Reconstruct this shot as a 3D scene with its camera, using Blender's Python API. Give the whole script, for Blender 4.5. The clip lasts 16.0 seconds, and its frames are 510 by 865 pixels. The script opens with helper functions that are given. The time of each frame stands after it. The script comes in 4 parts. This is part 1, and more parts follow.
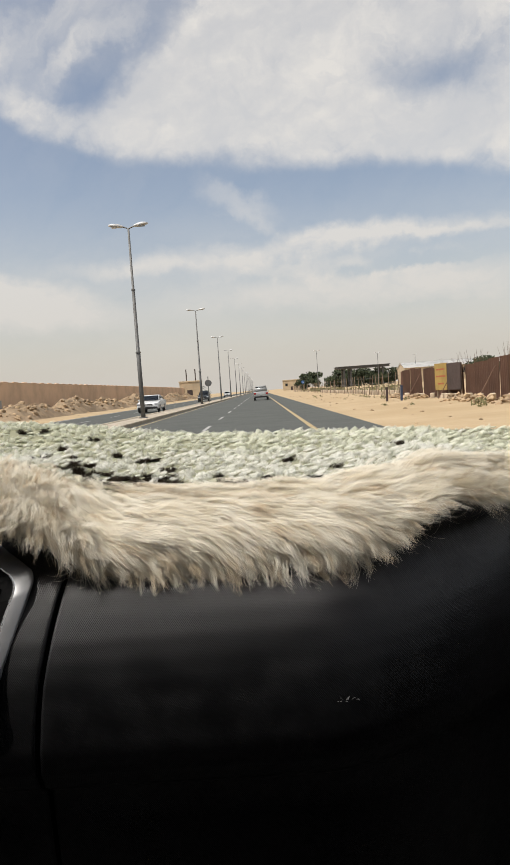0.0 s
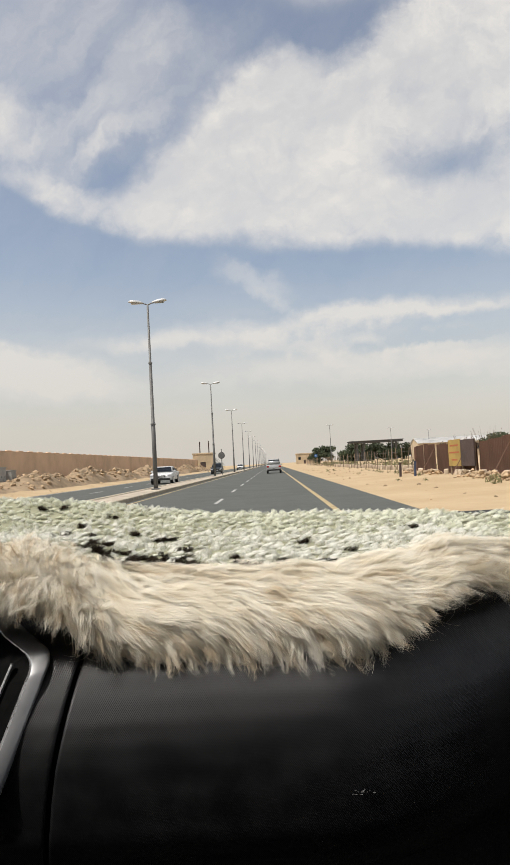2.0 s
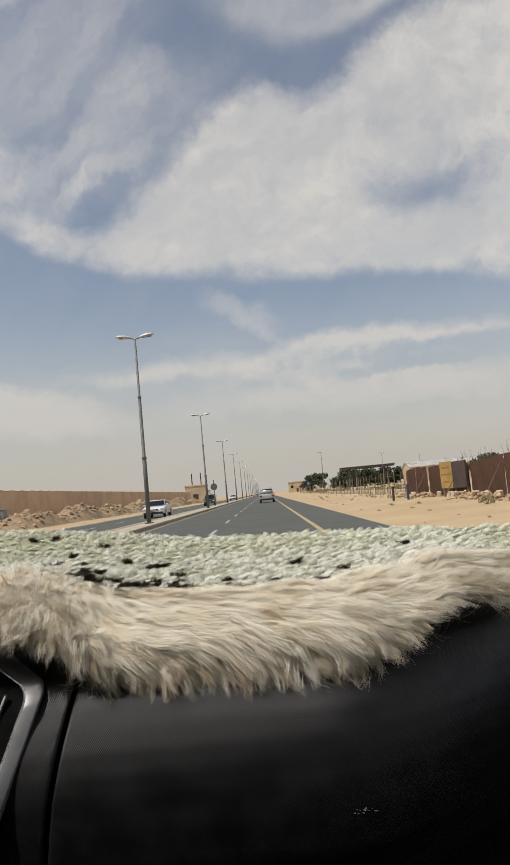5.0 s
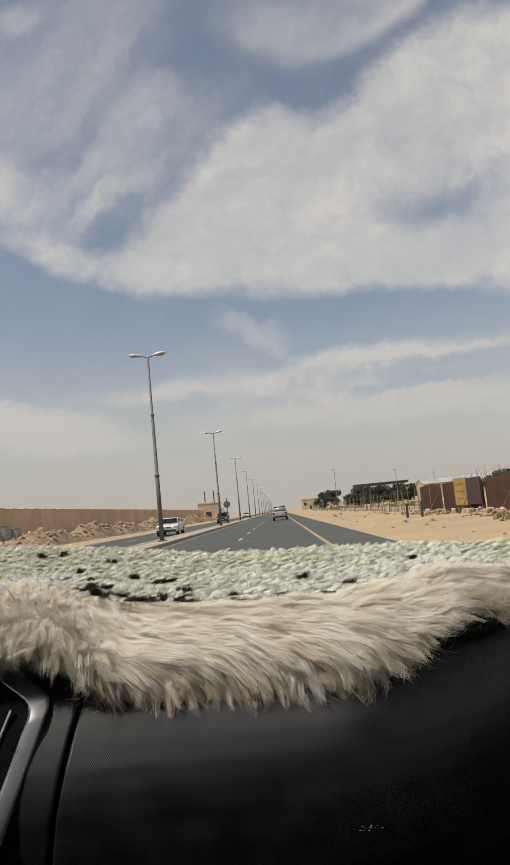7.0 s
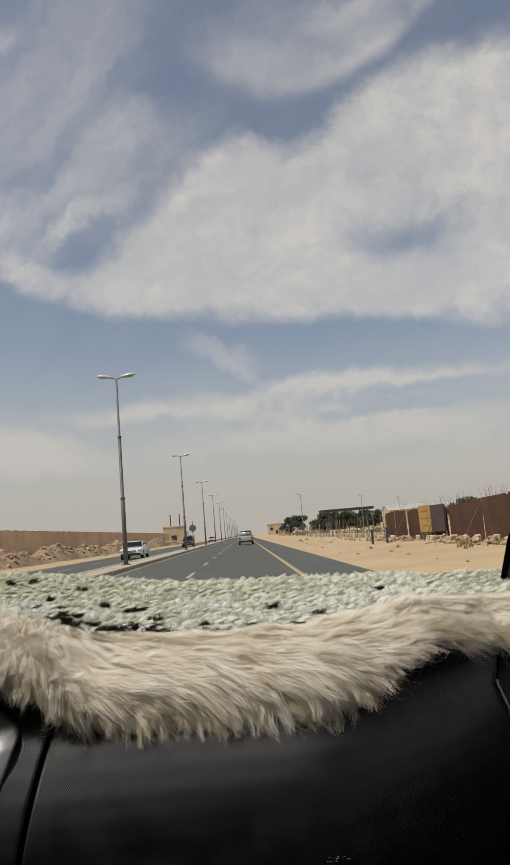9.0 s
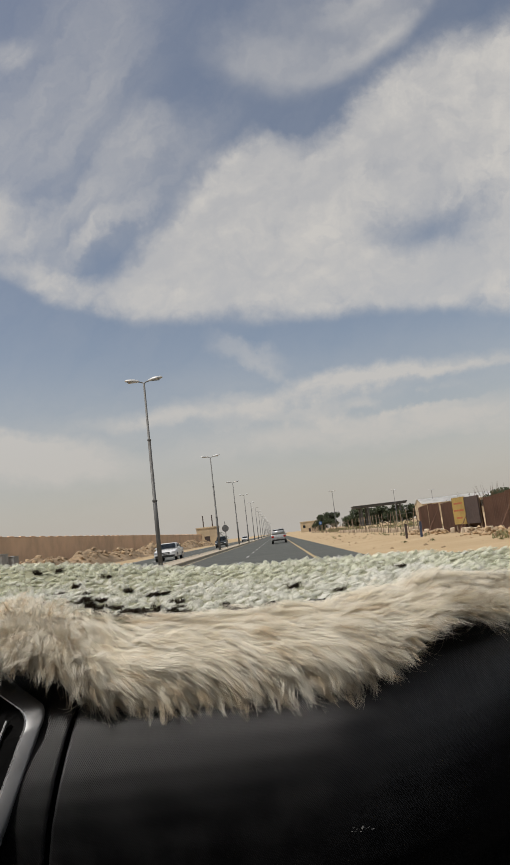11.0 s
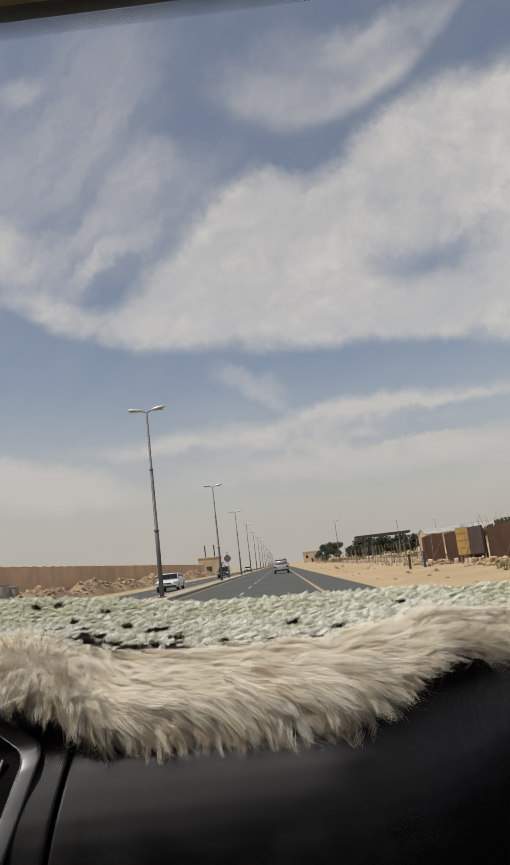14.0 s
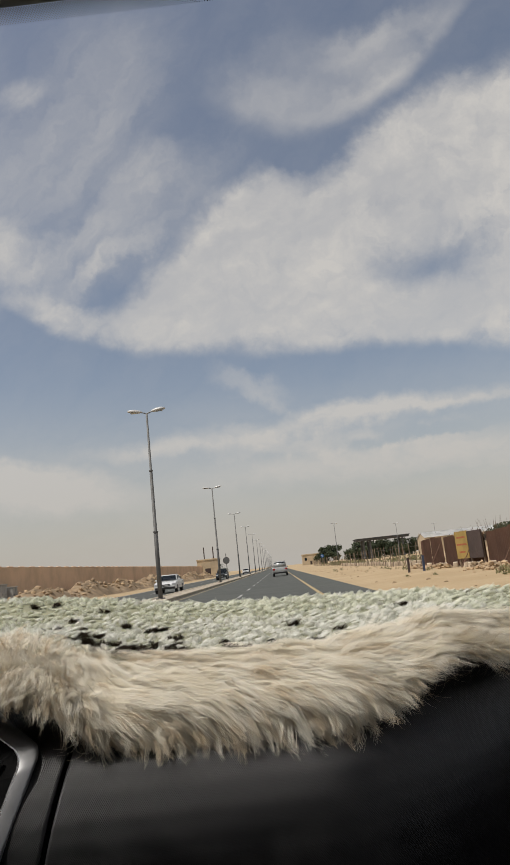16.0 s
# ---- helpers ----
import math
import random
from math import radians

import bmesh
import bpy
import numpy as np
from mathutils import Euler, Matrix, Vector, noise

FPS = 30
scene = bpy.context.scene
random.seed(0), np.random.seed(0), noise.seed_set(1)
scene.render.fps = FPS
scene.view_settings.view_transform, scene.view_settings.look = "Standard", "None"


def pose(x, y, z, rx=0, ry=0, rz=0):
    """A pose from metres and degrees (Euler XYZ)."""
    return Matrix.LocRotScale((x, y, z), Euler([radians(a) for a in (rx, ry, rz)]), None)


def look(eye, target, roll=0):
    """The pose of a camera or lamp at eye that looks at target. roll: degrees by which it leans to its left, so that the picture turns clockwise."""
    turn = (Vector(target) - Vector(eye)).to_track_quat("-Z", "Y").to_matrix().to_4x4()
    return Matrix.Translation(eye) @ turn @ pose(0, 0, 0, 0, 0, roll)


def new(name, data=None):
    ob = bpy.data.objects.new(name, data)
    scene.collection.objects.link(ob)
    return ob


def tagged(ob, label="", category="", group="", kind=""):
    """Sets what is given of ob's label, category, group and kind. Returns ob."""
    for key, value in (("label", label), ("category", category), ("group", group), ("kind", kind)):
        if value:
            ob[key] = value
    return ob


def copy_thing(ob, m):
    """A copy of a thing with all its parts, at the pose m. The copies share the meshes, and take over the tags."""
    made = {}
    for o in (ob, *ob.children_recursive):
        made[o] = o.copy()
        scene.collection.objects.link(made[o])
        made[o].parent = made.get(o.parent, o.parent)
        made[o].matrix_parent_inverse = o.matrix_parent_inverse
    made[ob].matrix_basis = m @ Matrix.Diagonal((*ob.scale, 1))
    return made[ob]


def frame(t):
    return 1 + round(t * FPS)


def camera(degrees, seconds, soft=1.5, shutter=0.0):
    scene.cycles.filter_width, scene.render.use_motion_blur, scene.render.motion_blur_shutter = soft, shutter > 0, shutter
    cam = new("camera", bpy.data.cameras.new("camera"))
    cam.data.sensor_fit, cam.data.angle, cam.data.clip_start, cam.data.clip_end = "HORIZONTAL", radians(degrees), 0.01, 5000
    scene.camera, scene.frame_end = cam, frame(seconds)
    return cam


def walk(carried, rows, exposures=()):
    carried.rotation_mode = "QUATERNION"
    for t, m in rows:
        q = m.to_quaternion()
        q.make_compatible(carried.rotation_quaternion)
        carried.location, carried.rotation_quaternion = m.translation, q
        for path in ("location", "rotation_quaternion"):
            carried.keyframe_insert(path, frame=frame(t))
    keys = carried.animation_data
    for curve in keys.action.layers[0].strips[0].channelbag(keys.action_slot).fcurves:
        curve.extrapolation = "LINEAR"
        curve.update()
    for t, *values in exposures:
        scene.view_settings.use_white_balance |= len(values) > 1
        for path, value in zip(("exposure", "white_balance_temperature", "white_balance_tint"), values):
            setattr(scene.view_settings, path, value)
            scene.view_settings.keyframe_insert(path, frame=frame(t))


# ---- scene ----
cam = camera(41.5, 16.0)
# seconds, eye x, y, z in metres, yaw to the left, pitch up, roll in degrees; the road runs along +y
ROWS = [
    (0.0, -0.0049, 0.0114, 1.2087, 0.66, -3.55, -4.00),
    (0.5, 0.0008, 0.0110, 1.2092, 1.20, -4.06, -5.02),
    (1.0, 0.0048, 0.0162, 1.2098, 1.29, -4.58, -4.55),
    (1.5, -0.0029, 0.0102, 1.2092, 1.46, -1.56, -3.96),
    (2.0, -0.0093, -0.0120, 1.2220, 1.37, 2.70, -3.08),
    (2.5, -0.0103, -0.0102, 1.2163, 1.12, 1.85, -3.06),
    (3.0, -0.0123, -0.0208, 1.2216, 1.13, 3.78, -2.92),
    (3.5, -0.0064, -0.0342, 1.2204, 0.14, 5.65, -4.04),
    (3.7, -0.0039, -0.0362, 1.2168, -0.63, 5.60, -4.95),
    (5.8, -0.0104, -0.0106, 1.2096, 1.70, 4.90, -4.54),
    (6.0, -0.0209, -0.0172, 1.2174, 1.69, 4.79, -3.76),
    (6.5, -0.0062, -0.0135, 1.2105, 1.91, 4.36, -5.84),
    (7.0, 0.0045, -0.0229, 1.2050, 1.37, 6.75, -5.53),
    (7.5, -0.0087, -0.0461, 1.2041, -3.34, 9.16, -5.24),
    (8.0, 0.0102, -0.0492, 1.1912, -3.09, 10.11, -6.90),
    (8.2, -0.0042, -0.0459, 1.2153, -2.02, 8.30, -5.13),
    (10.3, 0.0132, -0.0424, 1.1932, -0.43, 9.47, -5.79),
    (10.5, 0.0263, -0.0412, 1.1799, -0.64, 9.54, -7.76),
    (11.0, 0.0146, -0.0432, 1.1868, 0.91, 8.69, -6.66),
    (11.5, 0.0169, -0.0475, 1.1901, 1.41, 10.32, -6.95),
    (12.0, 0.0076, -0.0301, 1.1896, 2.43, 9.50, -6.03),
    (12.5, 0.0034, -0.0449, 1.1985, 1.21, 9.05, -5.49),
    (13.0, 0.0171, -0.0525, 1.1931, 0.83, 10.97, -7.26),
    (13.5, 0.0198, -0.0516, 1.1877, 0.15, 11.81, -6.98),
    (14.0, 0.0209, -0.0539, 1.1931, 0.82, 11.19, -6.67),
    (14.5, 0.0178, -0.0445, 1.1864, 0.43, 10.60, -6.21),
    (15.0, 0.0020, -0.0501, 1.2017, 0.83, 11.70, -4.17),
    (15.5, 0.0206, -0.0513, 1.1901, 0.74, 12.80, -7.23),
    (16.0, 0.0169, -0.0443, 1.1915, 0.79, 11.37, -6.18),
]


def eye_pose(x, y, z, yaw, pitch, roll):
    a, b = radians(yaw), radians(pitch)
    ahead = Vector((-math.sin(a) * math.cos(b), math.cos(a) * math.cos(b), math.sin(b)))
    eye = Vector((x, y, z))
    return look(eye, eye + ahead, roll)


EXPOSURES = [(0.0, 0.14), (0.5, 0.27), (1.0, 0.36), (1.5, 0.38), (2.0, 0.2), (3.5, -0.11), (6.0, -0.14), (8.0, -0.25), (16.0, -0.27)]
walk(cam, [(r[0], eye_pose(*r[1:])) for r in ROWS], EXPOSURES)

# ---------------------------------------------------------------- light
SUN_EL, SUN_AZ = 60.0, -120.0  # degrees above the horizon; to the right of the road's direction


def deg_dir(az, el):
    a, e = radians(az), radians(el)
    return Vector((math.sin(a) * math.cos(e), math.cos(a) * math.cos(e), math.sin(e)))


sun = new("sun", bpy.data.lights.new("sun", "SUN"))
sun.data.energy, sun.data.angle, sun.data.color = 4.0, radians(0.8), (1.0, 0.96, 0.90)
sun.matrix_world = look(deg_dir(SUN_AZ, SUN_EL) * 50, (0, 0, 0))

world = bpy.data.worlds.new("world")
scene.world = world
world.use_nodes = True
wt = world.node_tree
wt.nodes.clear()


class Net:
    """Short hand for a node tree."""

    def __init__(self, tree):
        self.tree = tree

    def put(self, socket, value):
        if value is None:
            return
        if hasattr(value, "is_output"):
            self.tree.links.new(value, socket)
        else:
            socket.default_value = value

    def math(self, op, a=None, b=None, c=None, clamp=False):
        n = self.tree.nodes.new("ShaderNodeMath")
        n.operation, n.use_clamp = op, clamp
        for i, v in enumerate((a, b, c)):
            self.put(n.inputs[i], v)
        return n.outputs[0]

    def vmath(self, op, a=None, b=None):
        n = self.tree.nodes.new("ShaderNodeVectorMath")
        n.operation = op
        self.put(n.inputs[0], a)
        if op == "SCALE":
            self.put(n.inputs["Scale"], b)
        else:
            self.put(n.inputs[1], b)
        return n.outputs["Value"] if op in ("LENGTH", "DOT_PRODUCT") else n.outputs["Vector"]

    def noise(self, vec, scale, detail=4.0, rough=0.55, distort=0.0, colour=False):
        n = self.tree.nodes.new("ShaderNodeTexNoise")
        self.put(n.inputs["Vector"], vec)
        n.inputs["Scale"].default_value, n.inputs["Detail"].default_value = scale, detail
        n.inputs["Roughness"].default_value, n.inputs["Distortion"].default_value = rough, distort
        return n.outputs["Color" if colour else "Fac"]

    def range(self, value, a, b, c=0.0, d=1.0, smooth=True):
        n = self.tree.nodes.new("ShaderNodeMapRange")
        n.interpolation_type = "SMOOTHSTEP" if smooth else "LINEAR"
        for i, v in enumerate((value, a, b, c, d)):
            self.put(n.inputs[i], v)
        return n.outputs[0]

    def mix(self, fac, a, b, blend="MIX"):
        n = self.tree.nodes.new("ShaderNodeMix")
        n.data_type, n.blend_type = "RGBA", blend
        self.put(n.inputs[0], fac)
        for i, v in ((6, a), (7, b)):
            self.put(n.inputs[i], (*v, 1.0) if isinstance(v, tuple) and len(v) == 3 else v)
        return n.outputs[2]

    def combine(self, x, y, z=0.0):
        n = self.tree.nodes.new("ShaderNodeCombineXYZ")
        for i, v in enumerate((x, y, z)):
            self.put(n.inputs[i], v)
        return n.outputs[0]

    def separate(self, v):
        n = self.tree.nodes.new("ShaderNodeSeparateXYZ")
        self.put(n.inputs[0], v)
        return n.outputs

    def mapping(self, v, loc=(0, 0, 0), rot=0.0, scale=(1, 1, 1)):
        n = self.tree.nodes.new("ShaderNodeMapping")
        n.vector_type = "TEXTURE"
        self.put(n.inputs["Vector"], v)
        n.inputs["Location"].default_value = loc
        n.inputs["Rotation"].default_value = (0, 0, radians(rot))
        n.inputs["Scale"].default_value = scale
        return n.outputs[0]


w = Net(wt)
ray_dir = wt.nodes.new("ShaderNodeTexCoord").outputs["Generated"]
dx, dy, dz = w.separate(ray_dir)
az = w.math("DEGREES", w.math("ARCTAN2", dx, dy))
el = w.math("DEGREES", w.math("ARCSINE", dz))
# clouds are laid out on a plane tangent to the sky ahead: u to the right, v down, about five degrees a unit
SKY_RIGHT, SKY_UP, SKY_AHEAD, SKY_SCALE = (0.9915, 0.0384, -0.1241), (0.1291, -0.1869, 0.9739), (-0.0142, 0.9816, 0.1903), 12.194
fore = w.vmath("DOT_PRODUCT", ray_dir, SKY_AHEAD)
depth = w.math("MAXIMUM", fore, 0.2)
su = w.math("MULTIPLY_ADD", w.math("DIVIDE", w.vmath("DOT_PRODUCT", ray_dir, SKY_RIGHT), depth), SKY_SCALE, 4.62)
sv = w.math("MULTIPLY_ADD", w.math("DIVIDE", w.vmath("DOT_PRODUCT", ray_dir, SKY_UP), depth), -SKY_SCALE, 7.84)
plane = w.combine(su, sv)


def jitter(scale, detail, amount, rough=0.55):
    """A wandering of the plane, that frays the edges of the clouds."""
    v = w.vmath("SUBTRACT", w.noise(plane, scale, detail, rough, 0.0, True), (0.5, 0.5, 0.5))
    return w.vmath("SCALE", w.vmath("MULTIPLY", v, (1.0, 1.0, 0.0)), amount)


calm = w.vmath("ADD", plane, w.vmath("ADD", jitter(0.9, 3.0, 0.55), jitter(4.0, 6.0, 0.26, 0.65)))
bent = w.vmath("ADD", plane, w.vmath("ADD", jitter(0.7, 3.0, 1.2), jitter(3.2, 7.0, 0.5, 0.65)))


def fibres(turn, stretch, scale, detail=7.0, rough=0.6, lo=0.3, hi=0.7, where=bent):
    """Drawn-out streaks that rise to the right by that angle."""
    return w.range(w.noise(w.mapping(where, (0, 0, 0), -turn, (stretch, 1, 1)), scale, detail, rough), lo, hi, 0.0, 1.0, False)


def oval(u, v, wide, high, turn, amount, inner=0.0, where=calm):
    """A soft oval of cloud, turned up to the right."""
    r = w.vmath("LENGTH", w.mapping(where, (u, v, 0), -turn, (wide, high, 1)))
    return w.range(r, 1.0, inner, 0.0, amount)


def heap(*ovals):
    total = 0.0
    for o in ovals:
        total = w.math("ADD", total, o)
    return total


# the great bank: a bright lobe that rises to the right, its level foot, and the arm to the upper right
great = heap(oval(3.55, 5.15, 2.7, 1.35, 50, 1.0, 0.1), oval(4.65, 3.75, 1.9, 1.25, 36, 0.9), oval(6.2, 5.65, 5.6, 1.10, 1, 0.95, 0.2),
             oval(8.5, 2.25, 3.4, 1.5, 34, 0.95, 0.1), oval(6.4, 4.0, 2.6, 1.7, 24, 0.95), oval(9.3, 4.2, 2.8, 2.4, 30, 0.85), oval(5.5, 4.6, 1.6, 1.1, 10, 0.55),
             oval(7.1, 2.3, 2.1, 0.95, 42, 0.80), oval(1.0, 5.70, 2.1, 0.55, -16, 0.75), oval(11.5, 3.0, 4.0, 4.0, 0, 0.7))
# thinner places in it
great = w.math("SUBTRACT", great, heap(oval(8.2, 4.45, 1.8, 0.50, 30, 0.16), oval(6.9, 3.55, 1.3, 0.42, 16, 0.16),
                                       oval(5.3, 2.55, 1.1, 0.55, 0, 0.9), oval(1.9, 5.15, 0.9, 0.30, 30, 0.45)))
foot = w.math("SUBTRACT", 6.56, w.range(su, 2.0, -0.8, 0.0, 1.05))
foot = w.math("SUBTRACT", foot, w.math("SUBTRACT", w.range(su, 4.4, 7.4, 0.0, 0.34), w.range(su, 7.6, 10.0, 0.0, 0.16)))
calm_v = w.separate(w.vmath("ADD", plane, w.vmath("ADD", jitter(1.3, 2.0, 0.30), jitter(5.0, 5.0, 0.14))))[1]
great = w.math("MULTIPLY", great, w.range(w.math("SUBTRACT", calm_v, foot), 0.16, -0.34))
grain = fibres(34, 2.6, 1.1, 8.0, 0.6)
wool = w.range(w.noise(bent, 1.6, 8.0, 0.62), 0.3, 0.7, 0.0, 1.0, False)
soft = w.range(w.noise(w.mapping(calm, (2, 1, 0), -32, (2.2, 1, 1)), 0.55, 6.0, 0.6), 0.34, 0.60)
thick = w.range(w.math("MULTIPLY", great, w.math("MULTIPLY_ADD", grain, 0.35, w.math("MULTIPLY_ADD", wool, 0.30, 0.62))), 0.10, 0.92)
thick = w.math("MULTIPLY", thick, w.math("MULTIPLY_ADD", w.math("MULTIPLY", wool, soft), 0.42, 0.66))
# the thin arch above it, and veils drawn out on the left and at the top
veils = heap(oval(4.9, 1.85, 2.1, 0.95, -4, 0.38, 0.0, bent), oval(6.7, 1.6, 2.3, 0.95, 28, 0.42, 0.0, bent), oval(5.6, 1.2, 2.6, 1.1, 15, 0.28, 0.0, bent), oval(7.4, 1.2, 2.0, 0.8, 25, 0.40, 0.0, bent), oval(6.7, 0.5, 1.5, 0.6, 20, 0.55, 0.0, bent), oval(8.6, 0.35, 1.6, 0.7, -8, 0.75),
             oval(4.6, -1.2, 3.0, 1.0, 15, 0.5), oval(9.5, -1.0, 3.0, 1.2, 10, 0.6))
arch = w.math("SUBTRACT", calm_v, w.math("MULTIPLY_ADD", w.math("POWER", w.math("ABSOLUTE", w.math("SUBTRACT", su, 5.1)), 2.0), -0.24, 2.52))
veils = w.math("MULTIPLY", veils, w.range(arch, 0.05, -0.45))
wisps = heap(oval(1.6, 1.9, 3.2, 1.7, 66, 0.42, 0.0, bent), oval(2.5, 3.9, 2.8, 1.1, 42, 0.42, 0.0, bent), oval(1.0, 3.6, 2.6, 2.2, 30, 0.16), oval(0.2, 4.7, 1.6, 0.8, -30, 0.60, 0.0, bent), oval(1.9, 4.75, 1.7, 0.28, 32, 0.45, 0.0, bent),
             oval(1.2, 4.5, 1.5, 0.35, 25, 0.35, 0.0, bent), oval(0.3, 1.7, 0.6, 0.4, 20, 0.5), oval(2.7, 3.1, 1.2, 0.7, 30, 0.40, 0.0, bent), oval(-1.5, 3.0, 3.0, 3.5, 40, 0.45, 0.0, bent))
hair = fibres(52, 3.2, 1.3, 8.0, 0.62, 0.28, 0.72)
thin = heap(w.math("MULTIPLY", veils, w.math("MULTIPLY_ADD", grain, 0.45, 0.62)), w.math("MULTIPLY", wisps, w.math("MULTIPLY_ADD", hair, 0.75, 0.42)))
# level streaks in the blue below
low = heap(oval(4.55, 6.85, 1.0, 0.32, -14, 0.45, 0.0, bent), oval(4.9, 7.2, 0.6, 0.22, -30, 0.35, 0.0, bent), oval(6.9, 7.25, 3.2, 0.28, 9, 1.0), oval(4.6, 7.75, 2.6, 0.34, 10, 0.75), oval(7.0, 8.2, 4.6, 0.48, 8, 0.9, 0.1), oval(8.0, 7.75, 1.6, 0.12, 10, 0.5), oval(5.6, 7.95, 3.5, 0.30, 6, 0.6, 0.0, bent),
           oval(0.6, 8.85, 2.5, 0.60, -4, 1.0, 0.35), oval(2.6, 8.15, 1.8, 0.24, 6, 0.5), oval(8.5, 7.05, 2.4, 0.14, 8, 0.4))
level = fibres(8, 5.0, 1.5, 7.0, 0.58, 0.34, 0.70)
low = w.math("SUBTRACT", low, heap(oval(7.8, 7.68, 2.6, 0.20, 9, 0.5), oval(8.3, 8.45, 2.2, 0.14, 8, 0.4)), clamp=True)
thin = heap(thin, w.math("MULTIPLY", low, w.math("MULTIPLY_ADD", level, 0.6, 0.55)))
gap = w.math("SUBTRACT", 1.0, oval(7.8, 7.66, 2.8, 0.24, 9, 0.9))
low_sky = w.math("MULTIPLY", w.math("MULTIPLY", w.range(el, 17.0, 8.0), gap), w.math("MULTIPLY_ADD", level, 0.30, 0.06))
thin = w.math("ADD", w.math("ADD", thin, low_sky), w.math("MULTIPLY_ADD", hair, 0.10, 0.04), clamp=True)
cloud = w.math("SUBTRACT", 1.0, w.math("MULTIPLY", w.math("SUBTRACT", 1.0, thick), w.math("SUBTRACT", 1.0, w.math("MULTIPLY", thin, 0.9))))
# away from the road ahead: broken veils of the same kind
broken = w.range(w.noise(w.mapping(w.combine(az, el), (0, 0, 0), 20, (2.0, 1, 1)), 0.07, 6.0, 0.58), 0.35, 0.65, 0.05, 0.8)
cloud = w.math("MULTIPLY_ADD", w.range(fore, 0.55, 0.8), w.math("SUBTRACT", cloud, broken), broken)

sky = wt.nodes.new("ShaderNodeTexSky")
sky.sky_type, sky.sun_disc = "NISHITA", False
sky.sun_elevation, sky.sun_rotation = radians(SUN_EL), radians(SUN_AZ)
sky.air_density, sky.dust_density, sky.ozone_density = 1.0, 2.0, 1.5
blue = w.vmath("MULTIPLY", sky.outputs[0], (0.149, 0.129, 0.1125))
# dust in the air lies over the lowest degrees
haze = w.math("POWER", w.range(el, 17.0, 0.0, 0.0, 1.0, False), 1.5, clamp=True)
haze = w.math("MULTIPLY", haze, 0.92)
veil = w.mix(cloud, blue, (0.69, 0.667, 0.636))
veil = w.mix(haze, veil, (0.575, 0.54, 0.49))
below = w.math("LESS_THAN", el, -0.05)
veil = w.mix(below, veil, (0.45, 0.36, 0.25))
bg = wt.nodes.new("ShaderNodeBackground")
wt.links.new(veil, bg.inputs[0])
bg.inputs[1].default_value = 1.0
wt.links.new(bg.outputs[0], wt.nodes.new("ShaderNodeOutputWorld").inputs[0])


# ---------------------------------------------------------------- materials
def material(name, colour, rough=0.6, metal=0.0, vary=0.15, scale=8.0, bump=0.0, bump_scale=40.0, second=None,
             island=0.0, instance=0.0, spec=0.5, world_space=False):
    """A surface with stains at one scale, grain at a finer one, and relief; scales in patches a metre."""
    m = bpy.data.materials.new(name)
    m.use_nodes = True
    n = Net(m.node_tree)
    b = m.node_tree.nodes["Principled BSDF"]
    pos = m.node_tree.nodes.new("ShaderNodeTexCoord").outputs["Object"]
    if world_space:
        pos = m.node_tree.nodes.new("ShaderNodeNewGeometry").outputs["Position"]
    coarse = n.noise(pos, scale, 5.0, 0.6)
    grain = n.noise(pos, scale * 9, 3.0, 0.6)
    other = second or tuple(c * (1 - vary) * 0.85 for c in colour)
    c = n.mix(n.range(coarse, 0.35, 0.68), colour, other)
    c = n.mix(n.math("MULTIPLY", grain, vary), c, tuple(min(1, v * 1.3 + 0.01) for v in colour))
    geo = m.node_tree.nodes.new("ShaderNodeNewGeometry")
    if island:
        k = n.range(geo.outputs["Random Per Island"], 0, 1, 1 - island, 1 + island, False)
        c = n.vmath("SCALE", c, k)
    if instance:
        info = m.node_tree.nodes.new("ShaderNodeObjectInfo")
        k = n.range(info.outputs["Random"], 0, 1, 1 - instance, 1 + instance, False)
        c = n.vmath("SCALE", c, k)
    n.put(b.inputs["Base Color"], c)
    n.put(b.inputs["Roughness"], n.range(grain, 0.3, 0.7, max(0.02, rough - 0.08), min(1, rough + 0.08)))
    b.inputs["Metallic"].default_value = metal
    b.inputs["Specular IOR Level"].default_value = spec
    if bump:
        bp = m.node_tree.nodes.new("ShaderNodeBump")
        bp.inputs["Strength"].default_value = bump
        bp.inputs["Distance"].default_value = 0.25 / bump_scale
        n.put(bp.inputs["Height"], n.noise(pos, bump_scale, 4.0, 0.6))
        n.put(b.inputs["Normal"], bp.outputs[0])
    return m


